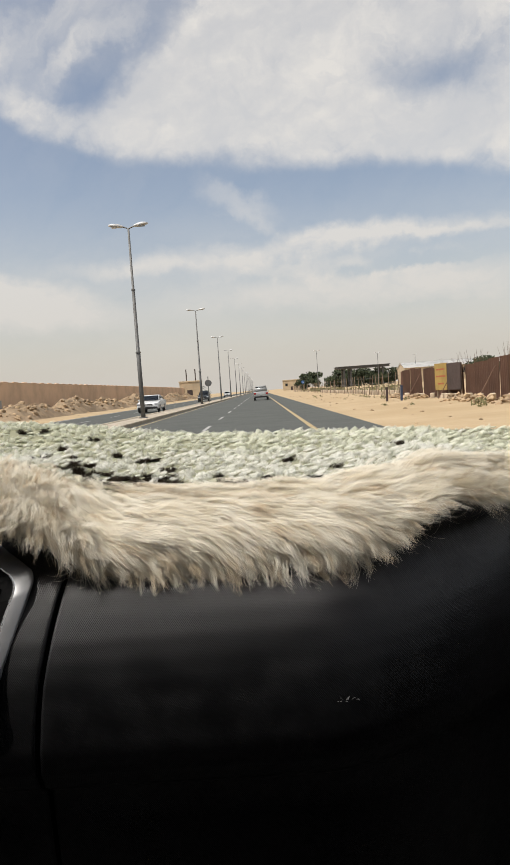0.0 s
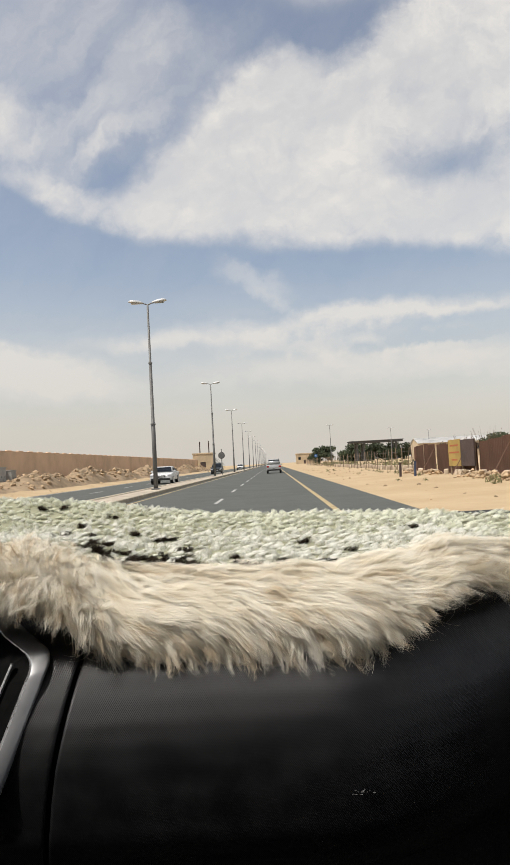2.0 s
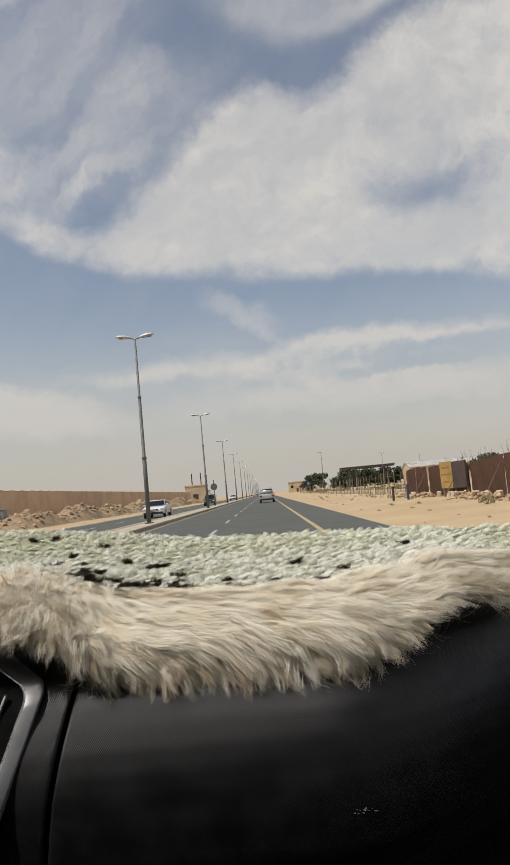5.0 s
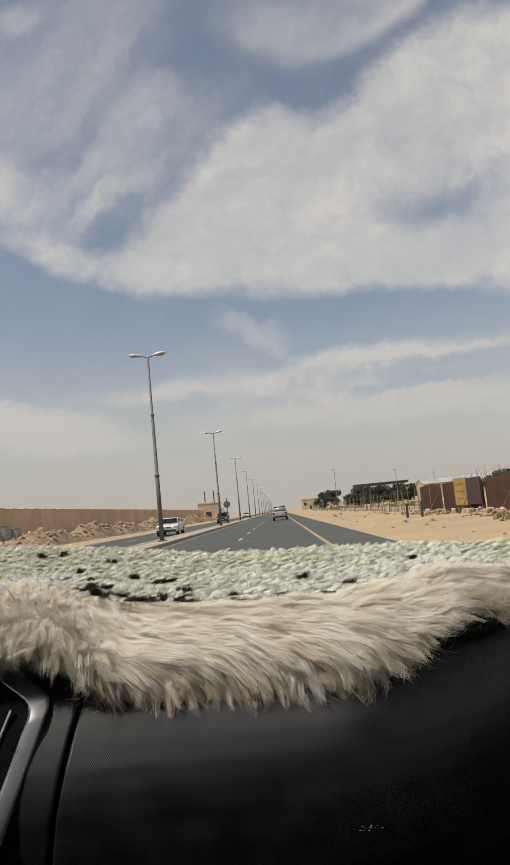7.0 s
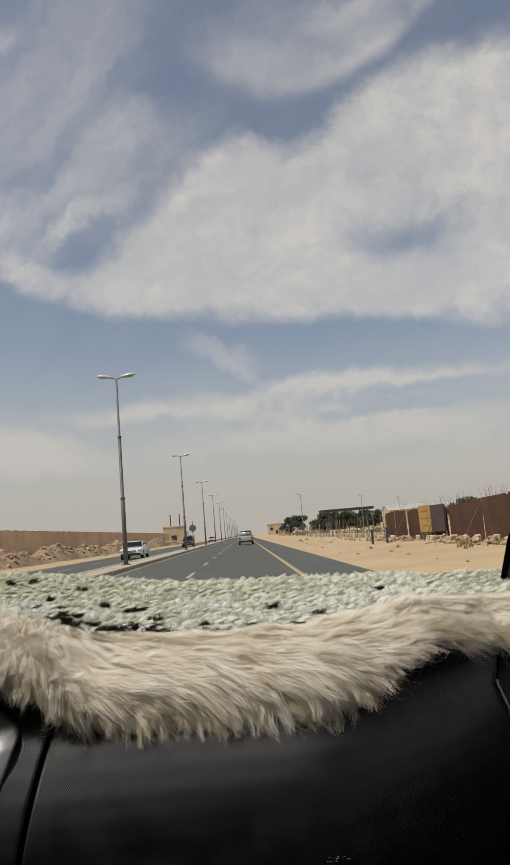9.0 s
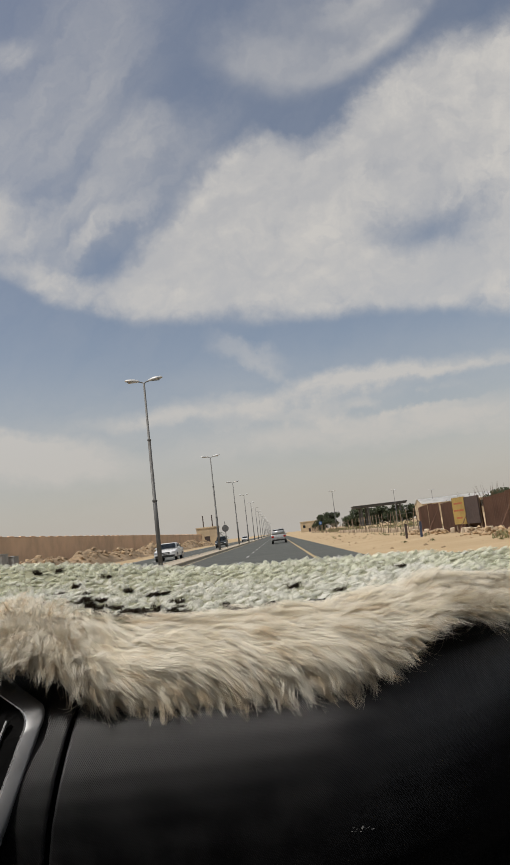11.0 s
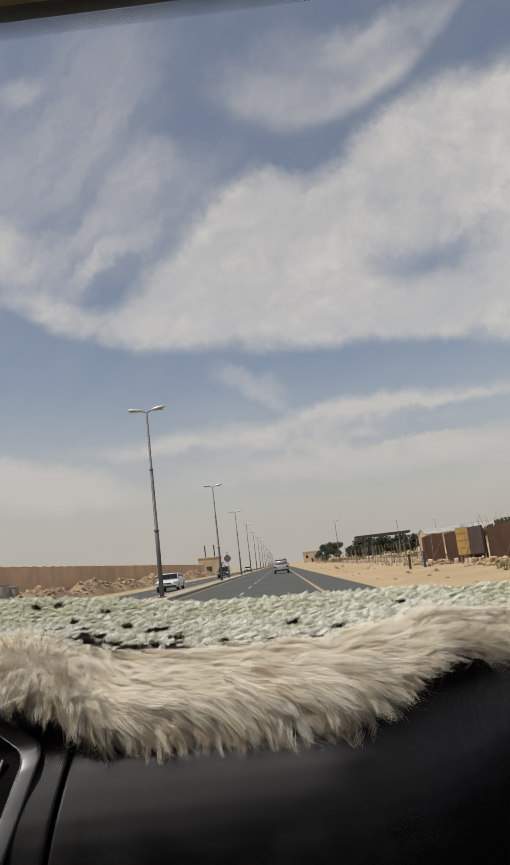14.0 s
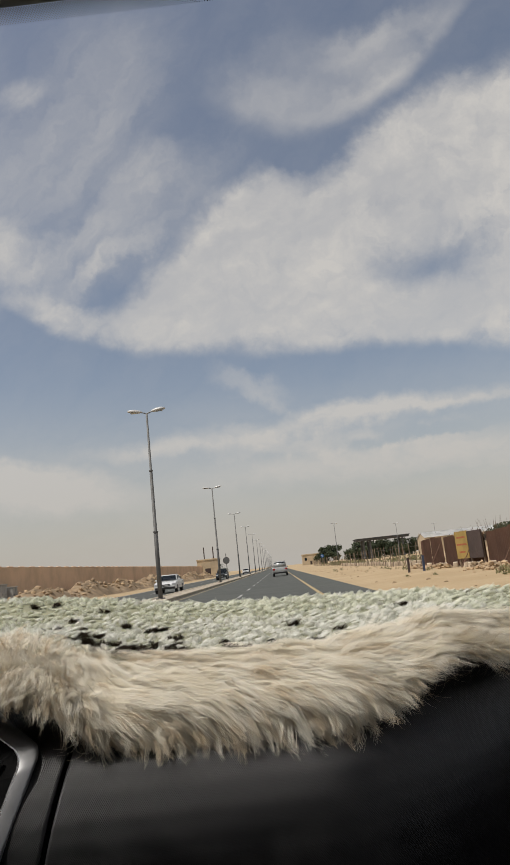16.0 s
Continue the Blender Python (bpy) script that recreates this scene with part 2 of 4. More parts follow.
def leather_material():
    """Black moulded panel with a fine woven grain."""
    m = material("grained_black", (0.0035, 0.0035, 0.004), 0.39, vary=0.3, scale=3.0, spec=0.40)
    n = Net(m.node_tree)
    b = m.node_tree.nodes["Principled BSDF"]
    pos = m.node_tree.nodes.new("ShaderNodeTexCoord").outputs["Object"]
    wav = []
    for rot in (38.0, -32.0):
        t = m.node_tree.nodes.new("ShaderNodeTexWave")
        v = m.node_tree.nodes.new("ShaderNodeMapping")
        v.inputs["Rotation"].default_value = (0, radians(rot), 0)
        n.put(v.inputs["Vector"], pos)
        n.put(t.inputs["Vector"], v.outputs[0])
        t.inputs["Scale"].default_value = 195.0
        t.inputs["Distortion"].default_value = 2.2
        t.inputs["Detail"].default_value = 1.0
        wav.append(t.outputs["Fac"])
    h = n.math("ADD", n.math("ADD", n.math("MULTIPLY", wav[0], 0.6), n.math("MULTIPLY", wav[0], wav[1])), n.math("MULTIPLY", n.noise(pos, 400.0, 2.0), 0.5))
    bp = m.node_tree.nodes.new("ShaderNodeBump")
    bp.inputs["Strength"].default_value = 0.40
    bp.inputs["Distance"].default_value = 0.0006
    n.put(bp.inputs["Height"], h)
    n.put(b.inputs["Normal"], bp.outputs[0])
    return m


def glass_material(name, colour=(0.02, 0.025, 0.03)):
    m = bpy.data.materials.new(name)
    m.use_nodes = True
    b = m.node_tree.nodes["Principled BSDF"]
    b.inputs["Base Color"].default_value = (*colour, 1)
    b.inputs["Roughness"].default_value = 0.06
    return m


def fur_material(name, colour, tip, spread=0.22, gloss=0.3):
    """Hair strands: each a little lighter or darker than the next."""
    m = bpy.data.materials.new(name)
    m.use_nodes = True
    n = Net(m.node_tree)
    b = m.node_tree.nodes["Principled BSDF"]
    rnd = m.node_tree.nodes.new("ShaderNodeNewGeometry").outputs["Random Per Island"]
    pos = m.node_tree.nodes.new("ShaderNodeTexCoord").outputs["Object"]
    c = n.mix(n.range(n.noise(pos, 22.0, 3.0), 0.35, 0.65), colour, tip)
    c = n.vmath("SCALE", c, n.range(rnd, 0, 1, 1 - spread, 1 + spread, False))
    n.put(b.inputs["Base Color"], c)
    b.inputs["Roughness"].default_value = 0.55
    b.inputs["Specular IOR Level"].default_value = gloss
    tl = m.node_tree.nodes.new("ShaderNodeBsdfTranslucent")
    n.put(tl.inputs[0], c)
    mx = m.node_tree.nodes.new("ShaderNodeMixShader")
    mx.inputs[0].default_value = 0.32
    m.node_tree.links.new(b.outputs[0], mx.inputs[1])
    m.node_tree.links.new(tl.outputs[0], mx.inputs[2])
    m.node_tree.links.new(mx.outputs[0], m.node_tree.nodes["Material Output"].inputs[0])
    return m


M_SAND = material("sand", (0.36, 0.263, 0.146), 0.95, vary=0.25, scale=0.25, bump=0.6, bump_scale=3.0, second=(0.43, 0.325, 0.195))
M_ASPHALT = material("asphalt", (0.082, 0.086, 0.078), 0.9, vary=0.35, scale=0.5, bump=0.4, bump_scale=60.0, second=(0.064, 0.068, 0.062), spec=0.25)
M_YELLOW_LINE = material("yellow_road_paint", (0.40, 0.31, 0.16), 0.85, vary=0.5, scale=2.0)
M_WHITE_LINE = material("white_road_paint", (0.40, 0.40, 0.38), 0.85, vary=0.5, scale=2.0)
M_KERB = material("kerb_concrete", (0.46, 0.40, 0.30), 0.9, vary=0.25, scale=1.5, bump=0.3, instance=0.12)
M_PAVING = material("median_paving", (0.41, 0.35, 0.27), 0.9, vary=0.3, scale=1.0, bump=0.3)
# ochre wall, its base colour lightened in place of haze over the distance
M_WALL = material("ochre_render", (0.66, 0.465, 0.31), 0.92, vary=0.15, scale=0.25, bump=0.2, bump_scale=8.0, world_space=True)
M_STEEL = material("galvanised_steel", (0.15, 0.15, 0.145), 0.62, 0.35, vary=0.25, scale=1.0)
M_LAMP = material("lamp_housing", (0.55, 0.56, 0.56), 0.45, 0.1, vary=0.1, scale=2.0)
M_LENS = glass_material("lamp_lens", (0.35, 0.36, 0.36))
M_RUST = material("rusty_sheet", (0.168, 0.094, 0.064), 0.85, 0.15, vary=0.35, scale=0.8, bump=0.4, bump_scale=20.0, second=(0.12, 0.068, 0.047), instance=0.15)
M_TIMBER = material("weathered_timber", (0.22, 0.165, 0.115), 0.9, vary=0.3, scale=3.0, instance=0.3)
M_BLOCK = material("concrete_block", (0.52, 0.43, 0.32), 0.92, vary=0.25, scale=2.0, bump=0.3, instance=0.15)
M_LEAF = material("dark_foliage", (0.058, 0.075, 0.036), 0.85, vary=0.3, scale=0.6, island=0.4)
M_SCRUB = material("dry_scrub", (0.20, 0.19, 0.09), 0.9, vary=0.3, scale=2.0, island=0.3)
M_TWIG = material("twig", (0.16, 0.11, 0.07), 0.9, vary=0.3, scale=4.0)
M_WHITE_ROOF = material("white_sheet_roof", (0.72, 0.72, 0.70), 0.5, vary=0.1, scale=0.3)
M_CREAM_WALL = material("cream_wall", (0.50, 0.40, 0.27), 0.9, vary=0.15, scale=0.3)
M_CANOPY = material("canopy_steel", (0.10, 0.10, 0.10), 0.7, 0.2, vary=0.2, scale=0.5)
M_SIGN_YELLOW = material("sign_yellow", (0.36, 0.25, 0.07), 0.7, vary=0.15, scale=1.0)
M_SIGN_DARK = material("sign_dark", (0.06, 0.04, 0.035), 0.7, vary=0.3, scale=1.0)
M_SIGN_RED = material("sign_red", (0.36, 0.10, 0.04), 0.7, vary=0.1)
M_BLUE = material("blue_paint", (0.04, 0.055, 0.10), 0.6, vary=0.2, scale=4.0)
M_RUBBLE = material("rubble", (0.37, 0.268, 0.162), 0.95, vary=0.3, scale=2.0, island=0.3)
M_TYRE = material("tyre_rubber", (0.02, 0.02, 0.02), 0.85, vary=0.2, scale=10)
M_RIM = material("alloy_rim", (0.45, 0.46, 0.47), 0.35, 0.8, vary=0.1, scale=8)
M_CARGLASS = glass_material("car_glass")
M_HEADLIGHT = glass_material("headlight", (0.55, 0.56, 0.58))
M_TAILLIGHT = glass_material("tail_light", (0.30, 0.01, 0.01))
M_PLATE = material("number_plate", (0.6, 0.6, 0.58), 0.5, vary=0.05)
M_CHARS = material("plate_bar", (0.05, 0.05, 0.05), 0.6, vary=0.05)
M_BLACK_TRIM = material("black_trim", (0.015, 0.015, 0.015), 0.6, vary=0.2, scale=6)

M_DASH = leather_material()
M_GAP = material("dark_gap", (0.003, 0.003, 0.003), 0.9, vary=0.1, spec=0.08)
M_SILVER = material("satin_silver_plastic", (0.33, 0.332, 0.336), 0.38, 0.45, vary=0.08, scale=6, bump=0.04, bump_scale=900)
M_BEVEL = material("bright_silver_edge", (0.75, 0.75, 0.76), 0.28, 0.8, vary=0.06, scale=8)
M_SLAT = material("vent_slat", (0.006, 0.006, 0.006), 0.4, vary=0.1)
M_CHROME = material("slat_edge_chrome", (0.75, 0.75, 0.75), 0.3, 0.4, vary=0.05)
M_SCUFF = material("pale_scuff", (0.45, 0.45, 0.44), 0.8, vary=0.3, scale=60)
M_LINING = material("beige_roof_lining", (0.46, 0.38, 0.24), 0.95, vary=0.12, scale=20, bump=0.4, bump_scale=600)
M_PILLAR = material("grey_pillar_trim", (0.30, 0.29, 0.26), 0.8, vary=0.1, scale=10, bump=0.2, bump_scale=700)
M_CABIN = material("black_cabin_trim", (0.012, 0.012, 0.012), 0.8, vary=0.2, scale=6)
M_FRIT = material("ceramic_dot", (0.22, 0.23, 0.25), 0.7, vary=0.1)
F_CREAM = fur_material("cream_hair", (0.80, 0.745, 0.62), (0.85, 0.81, 0.71), 0.14)
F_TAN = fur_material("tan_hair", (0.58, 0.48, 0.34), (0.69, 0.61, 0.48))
F_WHITE = fur_material("white_tuft_hair", (0.83, 0.825, 0.77), (0.80, 0.80, 0.735), 0.10)
# hair colour carries the green tint of light through the windscreen
F_GREEN_LIT = fur_material("green_lit_tuft_hair", (0.745, 0.755, 0.635), (0.79, 0.797, 0.69), 0.11)
F_BLACK = fur_material("black_hair", (0.020, 0.014, 0.009), (0.045, 0.033, 0.022), 0.3, 0.06)
# dark olive, so the shade between the tufts is partly in the backing's colour
M_HIDE = material("mat_backing", (0.27, 0.27, 0.18), 0.95, vary=0.25, scale=40, bump=0.5, bump_scale=200)


# ---------------------------------------------------------------- mesh helpers
def finish(name, bm, mats, parent=None, label="", smooth=False):
    me = bpy.data.meshes.new(name)
    bm.to_mesh(me)
    bm.free()
    for mt in mats if isinstance(mats, (list, tuple)) else [mats]:
        me.materials.append(mt)
    if smooth:
        me.polygons.foreach_set("use_smooth", [True] * len(me.polygons))
    ob = new(name, me)
    ob.parent = parent
    if label:
        ob["label"] = label
    return ob


def part(name, bm, mat, parent, label="", smooth=False):
    return finish(name, bm, mat, parent, label, smooth)


def empty(name, m=None):
    ob = new(name)
    ob.empty_display_size = 0.2
    if m is not None:
        ob.matrix_basis = m
    return ob


def box(bm, lo, hi, m=None, bevel=0.0):
    made = bmesh.ops.create_cube(bm, size=1.0)["verts"]
    c = (Vector(lo) + Vector(hi)) / 2
    s = Vector(hi) - Vector(lo)
    for v in made:
        v.co = Vector((v.co.x * s.x, v.co.y * s.y, v.co.z * s.z)) + c
    if bevel:
        edges = list({e for v in made for e in v.link_edges})
        out = bmesh.ops.bevel(bm, geom=edges, offset=bevel, segments=1, affect="EDGES", profile=0.5)
        made = out["verts"]
    if m is not None:
        bmesh.ops.transform(bm, matrix=m, verts=list(set(made)))
    return made


def boxm(lo, hi, bevel=0.0, m=None):
    bm = bmesh.new()
    box(bm, lo, hi, m, bevel)
    return bm


def tube(points, radii, sides=8, caps=True):
    """A round bar along points."""
    bm = bmesh.new()
    rings = []
    pts = [Vector(p) for p in points]
    for i, p in enumerate(pts):
        d = (pts[min(i + 1, len(pts) - 1)] - pts[max(i - 1, 0)]).normalized()
        q = d.to_track_quat("Z", "Y")
        r = radii[i] if isinstance(radii, (list, tuple)) else radii
        rings.append([bm.verts.new(p + q @ Vector((r * math.cos(a), r * math.sin(a), 0))) for a in [2 * math.pi * k / sides for k in range(sides)]])
    for a, b in zip(rings, rings[1:]):
        for k in range(sides):
            bm.faces.new((a[k], a[(k + 1) % sides], b[(k + 1) % sides], b[k]))
    if caps:
        bm.faces.new(rings[0][::-1])
        bm.faces.new(rings[-1])
    return bm


def extrude_profile(pts, axis_from, axis_to, taper=None):
    """A closed outline of (y, z) points drawn out along x."""
    bm = bmesh.new()
    a = [bm.verts.new((axis_from, y, z)) for y, z in pts]
    b = [bm.verts.new((axis_to, y, z)) for y, z in pts]
    n = len(pts)
    for k in range(n):
        bm.faces.new((a[k], a[(k + 1) % n], b[(k + 1) % n], b[k]))
    bm.faces.new(a[::-1])
    bm.faces.new(b)
    bmesh.ops.recalc_face_normals(bm, faces=bm.faces)
    return bm


def sheet(name, fn, us, vs, mat, parent=None, smooth=True, thick=0.0):
    """A grid surface fn(u, v) with an optional thickness."""
    bm = bmesh.new()
    g = [[bm.verts.new(fn(u, v)) for v in vs] for u in us]
    for i in range(len(us) - 1):
        for j in range(len(vs) - 1):
            bm.faces.new((g[i][j], g[i + 1][j], g[i + 1][j + 1], g[i][j + 1]))
    if thick:
        bmesh.ops.recalc_face_normals(bm, faces=bm.faces)
        bmesh.ops.solidify(bm, geom=bm.faces[:], thickness=thick)
    bmesh.ops.recalc_face_normals(bm, faces=bm.faces)
    return finish(name, bm, mat, parent, smooth=smooth)


def spread(a, b, n):
    return [a + (b - a) * i / (n - 1) for i in range(n)]


# ---------------------------------------------------------------- ground and road
def step(x, a, b):
    t = min(1.0, max(0.0, (x - a) / (b - a)))
    return t * t * (3 - 2 * t)


def ground_z(x, y):
    z = -0.03 + 0.52 * step(-x, 15.5, 20.5)
    z += 0.10 * step(x, 3.6, 8.0)
    if x > 3.6 or x < -15.5:
        k = min(1.0, (x - 3.6) / 3 if x > 0 else (-15.5 - x) / 3)
        z += k * 0.10 * noise.noise((x * 0.12, y * 0.10, 0.3)) + k * 0.04 * noise.noise((x * 0.6, y * 0.4, 4.0))
    return z


xs = [-4000, -1500, -600, -250, -120, -70] + spread(-45, -14, 40) + [-12, -8, -4, 0, 3.3] + spread(3.6, 40, 46) + [60, 100, 200, 500, 1500, 4000]
ys = [-200, -50] + spread(-10, 90, 90) + spread(93, 300, 60) + [330, 380, 450, 600, 900, 1500, 2500, 4500]
ground = sheet("ground", lambda x, y: (x, y, ground_z(x, y)), xs, ys, M_SAND)
tagged(ground, "pale sand desert ground beside the road", "ground", kind="structure")

road = finish("road", boxm((-5.70, -60, -0.25), (3.3, 3000, 0.0)), M_ASPHALT)
tagged(road, "grey asphalt carriageway with worn lane markings", "road", kind="structure")
far_road = finish("road_opposite", boxm((-14.6, -60, -0.25), (-7.40, 3000, 0.0)), M_ASPHALT)
tagged(far_road, "grey asphalt carriageway for oncoming traffic", "road", kind="structure")
for nm, x, wd, mt in (("edge_line", 1.50, 0.15, M_YELLOW_LINE), ("median_edge_line", -5.35, 0.12, M_YELLOW_LINE),
                      ("verge_line", -14.2, 0.15, M_WHITE_LINE), ("inner_line", -7.75, 0.12, M_YELLOW_LINE)):
    part(nm, boxm((x - wd / 2, -50, -0.01), (x + wd / 2, 1500, 0.005)), mt, road if x > -6 else far_road, "worn painted line")
dash_me = None
for i in range(40):
    for x, host in ((-1.95, road), (-11.0, far_road)):
        if dash_me is None:
            ob = part("lane_dash", boxm((-0.06, 0, -0.01), (0.06, 3.0, 0.005)), M_WHITE_LINE, host)
            dash_me = ob.data
        else:
            ob = new("lane_dash", dash_me)
            ob.parent = host
        ob.location = (x, 4 + i * 9.0, 0)

median = finish("median_strip", boxm((-7.18, -60, -0.2), (-5.92, 1500, 0.13)), M_PAVING)
tagged(median, "raised concrete median with kerbs between carriageways", "median", kind="structure")
kerb_me = None
for i in range(140):
    for x in (-5.92, -7.18):
        if kerb_me is None:
            ob = part("kerb_stone", boxm((-0.11, 0.01, -0.1), (0.11, 0.99, 0.17), 0.025), M_KERB, median)
            kerb_me = ob.data
        else:
            ob = new("kerb_stone", kerb_me)
            ob.parent = median
        ob.location = (x + (0.11 if x > -6.5 else -0.11), 8 + i, 0)
for x in (-5.81, -7.29):
    part("far_kerb", boxm((x - 0.11, 148, -0.1), (x + 0.11, 1500, 0.17), 0.02), M_KERB, median)


# ---------------------------------------------------------------- street lamps
def lamp_post():
    top = empty("street_lamp")
    part("pole", tube([(0, 0, 0), (0, 0, 3.6), (0, 0, 3.62), (0, 0, 7.0), (0, 0, 7.02), (0, 0, 10.3)], [0.125, 0.115, 0.095, 0.085, 0.068, 0.055], 10), M_STEEL, top, smooth=True)
    for z, r in ((3.6, 0.145), (7.0, 0.11)):
        part("collar", tube([(0, 0, z - 0.04), (0, 0, z + 0.04)], r, 10), M_STEEL, top)
    part("base_plate", boxm((-0.22, -0.22, 0), (0.22, 0.22, 0.06), 0.01), M_STEEL, top)
    for s in (-1, 1):
        part("arm", tube([(0, 0, 10.27), (0.12 * s, 0, 10.33), (0.35 * s, 0, 10.40)], 0.035, 6), M_STEEL, top)
        bm = bmesh.new()
        bmesh.ops.create_uvsphere(bm, u_segments=14, v_segments=8, radius=1.0)
        for v in bm.verts:
            k = 1.0 - 0.25 * v.co.x * s * -1
            v.co = Vector((0.66 * s + 0.44 * v.co.x, 0.19 * v.co.y * k, 10.44 + (0.14 if v.co.z > 0 else 0.06) * v.co.z + 0.06 * (v.co.x * s)))
        head = part("lamp_head", bm, M_LAMP, top, "pale grey lamp housing", True)
        part("lens", boxm((0.66 * s - 0.25, -0.11, 10.365), (0.66 * s + 0.25, 0.11, 10.39), 0.005, None), M_LENS, head)
    return tagged(top, "tall grey steel street lamp with two arms on the median", "street lamp", "median street lamps")


lamp = lamp_post()
LAMP_Y, LAMP_GAP = 37.0, 38.0
lamp.matrix_basis = pose(-6.5, LAMP_Y, 0.13)
for i in range(1, 18):
    copy_thing(lamp, pose(-6.5, LAMP_Y + i * LAMP_GAP, 0.13))
for x, y in ((15.5, 178), (38, 215), (58, 250)):
    copy_thing(lamp, pose(x, y, ground_z(x, y), 0, 0, 20))["group"] = "side road street lamps"


def road_sign(m):
    top = empty("road_sign", m)
    part("post", tube([(0, 0, 0), (0, 0, 3.3)], 0.05, 8), M_STEEL, top)
    part("disc", tube([(0, -0.075, 2.45), (0, -0.055, 2.45)], 0.43, 24), M_SIGN_DARK, top, "dark back of a round sign plate")
    part("rim", tube([(0, -0.079, 2.45), (0, -0.076, 2.45)], 0.39, 24), M_STEEL, top)
    part("bracket", boxm((-0.3, -0.055, 2.42), (0.3, -0.04, 2.48)), M_STEEL, top)
    return tagged(top, "round grey road sign on a steel post in the median", "road sign")


road_sign(pose(-6.5, 86, 0.13))

# ---------------------------------------------------------------- boundary wall
wall = empty("boundary_wall", pose(-22, 0, 0))
tagged(wall, "long ochre rendered boundary wall with scalloped coping", "wall", kind="structure")
bm = boxm((-0.12, 0.006, -0.2), (0.12, 4.994, 3.38), 0.006)


def coping_mesh():
    bm = boxm((-0.14, 0.003, 3.375), (0.14, 4.997, 3.42), 0.015)
    for c in (1.2, 3.7):
        box(bm, (-0.13, c - 0.5, 3.40), (0.13, c + 0.5, 3.49), None, 0.04)
    return bm


panel_me = cap_me = None
for i in range(36):
    y = 17 + i * 5.0
    if panel_me is None:
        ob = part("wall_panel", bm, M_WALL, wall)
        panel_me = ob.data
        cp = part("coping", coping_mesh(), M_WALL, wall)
        cap_me = cp.data
        obs = [(ob, 0), (cp, 0)]
    else:
        obs = [(new("wall_panel", panel_me), 0), (new("coping", cap_me), 0)]
    for o, d in obs:
        o.parent = wall
        o.location = (0, y + d, 0.0)
gatehouse = empty("gate_house", pose(-20.5, 198, 0.4))
part("wall", boxm((-3, 0, 0), (3, 8, 4.6), 0.03), M_CREAM_WALL, gatehouse)
part("parapet", boxm((-3.15, -0.15, 4.6), (3.15, 8.15, 5.0), 0.03), M_CREAM_WALL, gatehouse)
part("door", boxm((-0.8, -0.03, 0), (0.8, 0.05, 2.3), 0.01), M_SIGN_DARK, gatehouse)
for x in (-1.2, 1.5):
    part("mast", tube([(x, 4, 5.0), (x, 4, 8.5)], 0.16, 6), M_SIGN_DARK, gatehouse)
tagged(gatehouse, "low ochre gate house at the end of the wall", "gate house")


def rock(bm, x, y, z, r, rng):
    made = bmesh.ops.create_icosphere(bm, subdivisions=1, radius=r)["verts"]
    for v in made:
        v.co = Vector((v.co.x * rng.uniform(0.5, 1.5), v.co.y * rng.uniform(0.5, 1.5), v.co.z * rng.uniform(0.35, 1.1))) + Vector((x, y, z))


def heap_z(x, y):
    """Height of the tipped earth below the wall over the ground."""
    along = 0.0
    for y0, half, high in ((40, 7, 0.55), (56, 9, 0.95), (70, 8, 1.25), (84, 10, 1.0), (104, 12, 1.35), (128, 12, 1.0), (152, 14, 1.4), (178, 12, 1.0)):
        along = max(along, high * max(0.0, 1 - ((y - y0) / half) ** 2))
    across = max(0.0, 1 - ((x + 19.3) / 1.9) ** 2)
    rough = 1 + 0.5 * noise.noise((x * 0.9, y * 0.5, 1.0)) + 0.25 * noise.noise((x * 2.7, y * 2.0, 6.0))
    return along * across * rough


mounds = sheet("earth_heap", lambda x, y: (x, y, ground_z(x, y) + heap_z(x, y) - 0.03), spread(-21.4, -17.2, 18), spread(32, 192, 260), M_RUBBLE, None, False)
tagged(mounds, "tipped heaps of tan earth along the wall", "earth heap", kind="stuff")
rng = random.Random(4)
bm = bmesh.new()
for i in range(1500):
    y = 34 + 156 * rng.random() ** 0.9
    x = -19.2 + rng.gauss(0, 1.0)
    if heap_z(x, y) < 0.08 and rng.random() < 0.75:
        continue
    rock(bm, x, y, ground_z(x, y) + heap_z(x, y), 0.05 + 0.24 * rng.random() ** 2, rng)
tagged(finish("rubble", bm, M_RUBBLE), "heaps of broken stone and rubble below the wall", "rubble", kind="stuff")
bm = bmesh.new()
for i in range(220):
    y = rng.uniform(14, 110)
    x = rng.uniform(4.2, 10.2) if rng.random() < 0.7 else rng.uniform(-17.5, -15)
    rock(bm, x, y, ground_z(x, y), rng.uniform(0.02, 0.09), rng)
tagged(finish("loose_stones", bm, M_RUBBLE), "loose pale stones scattered on the sand", "stones", kind="stuff")


# ---------------------------------------------------------------- rusty sheet fence
fence = empty("sheet_fence", pose(10.5, 0, 0))
tagged(fence, "rusty brown sheet metal site fence with timber braces", "fence")
y = 14.0
rng = random.Random(9)


def corrugated(width, height):
    bm = bmesh.new()
    n = max(6, int(width / 0.12))
    rows = []
    for k in range(n + 1):
        o = 0.018 if k % 2 else -0.018
        rows.append([bm.verts.new((o, width * k / n, 0)), bm.verts.new((o, width * k / n, height))])
    for a, b in zip(rows, rows[1:]):
        bm.faces.new((a[0], b[0], b[1], a[1]))
    bmesh.ops.solidify(bm, geom=bm.faces[:], thickness=0.004)
    bmesh.ops.recalc_face_normals(bm, faces=bm.faces)
    return bm


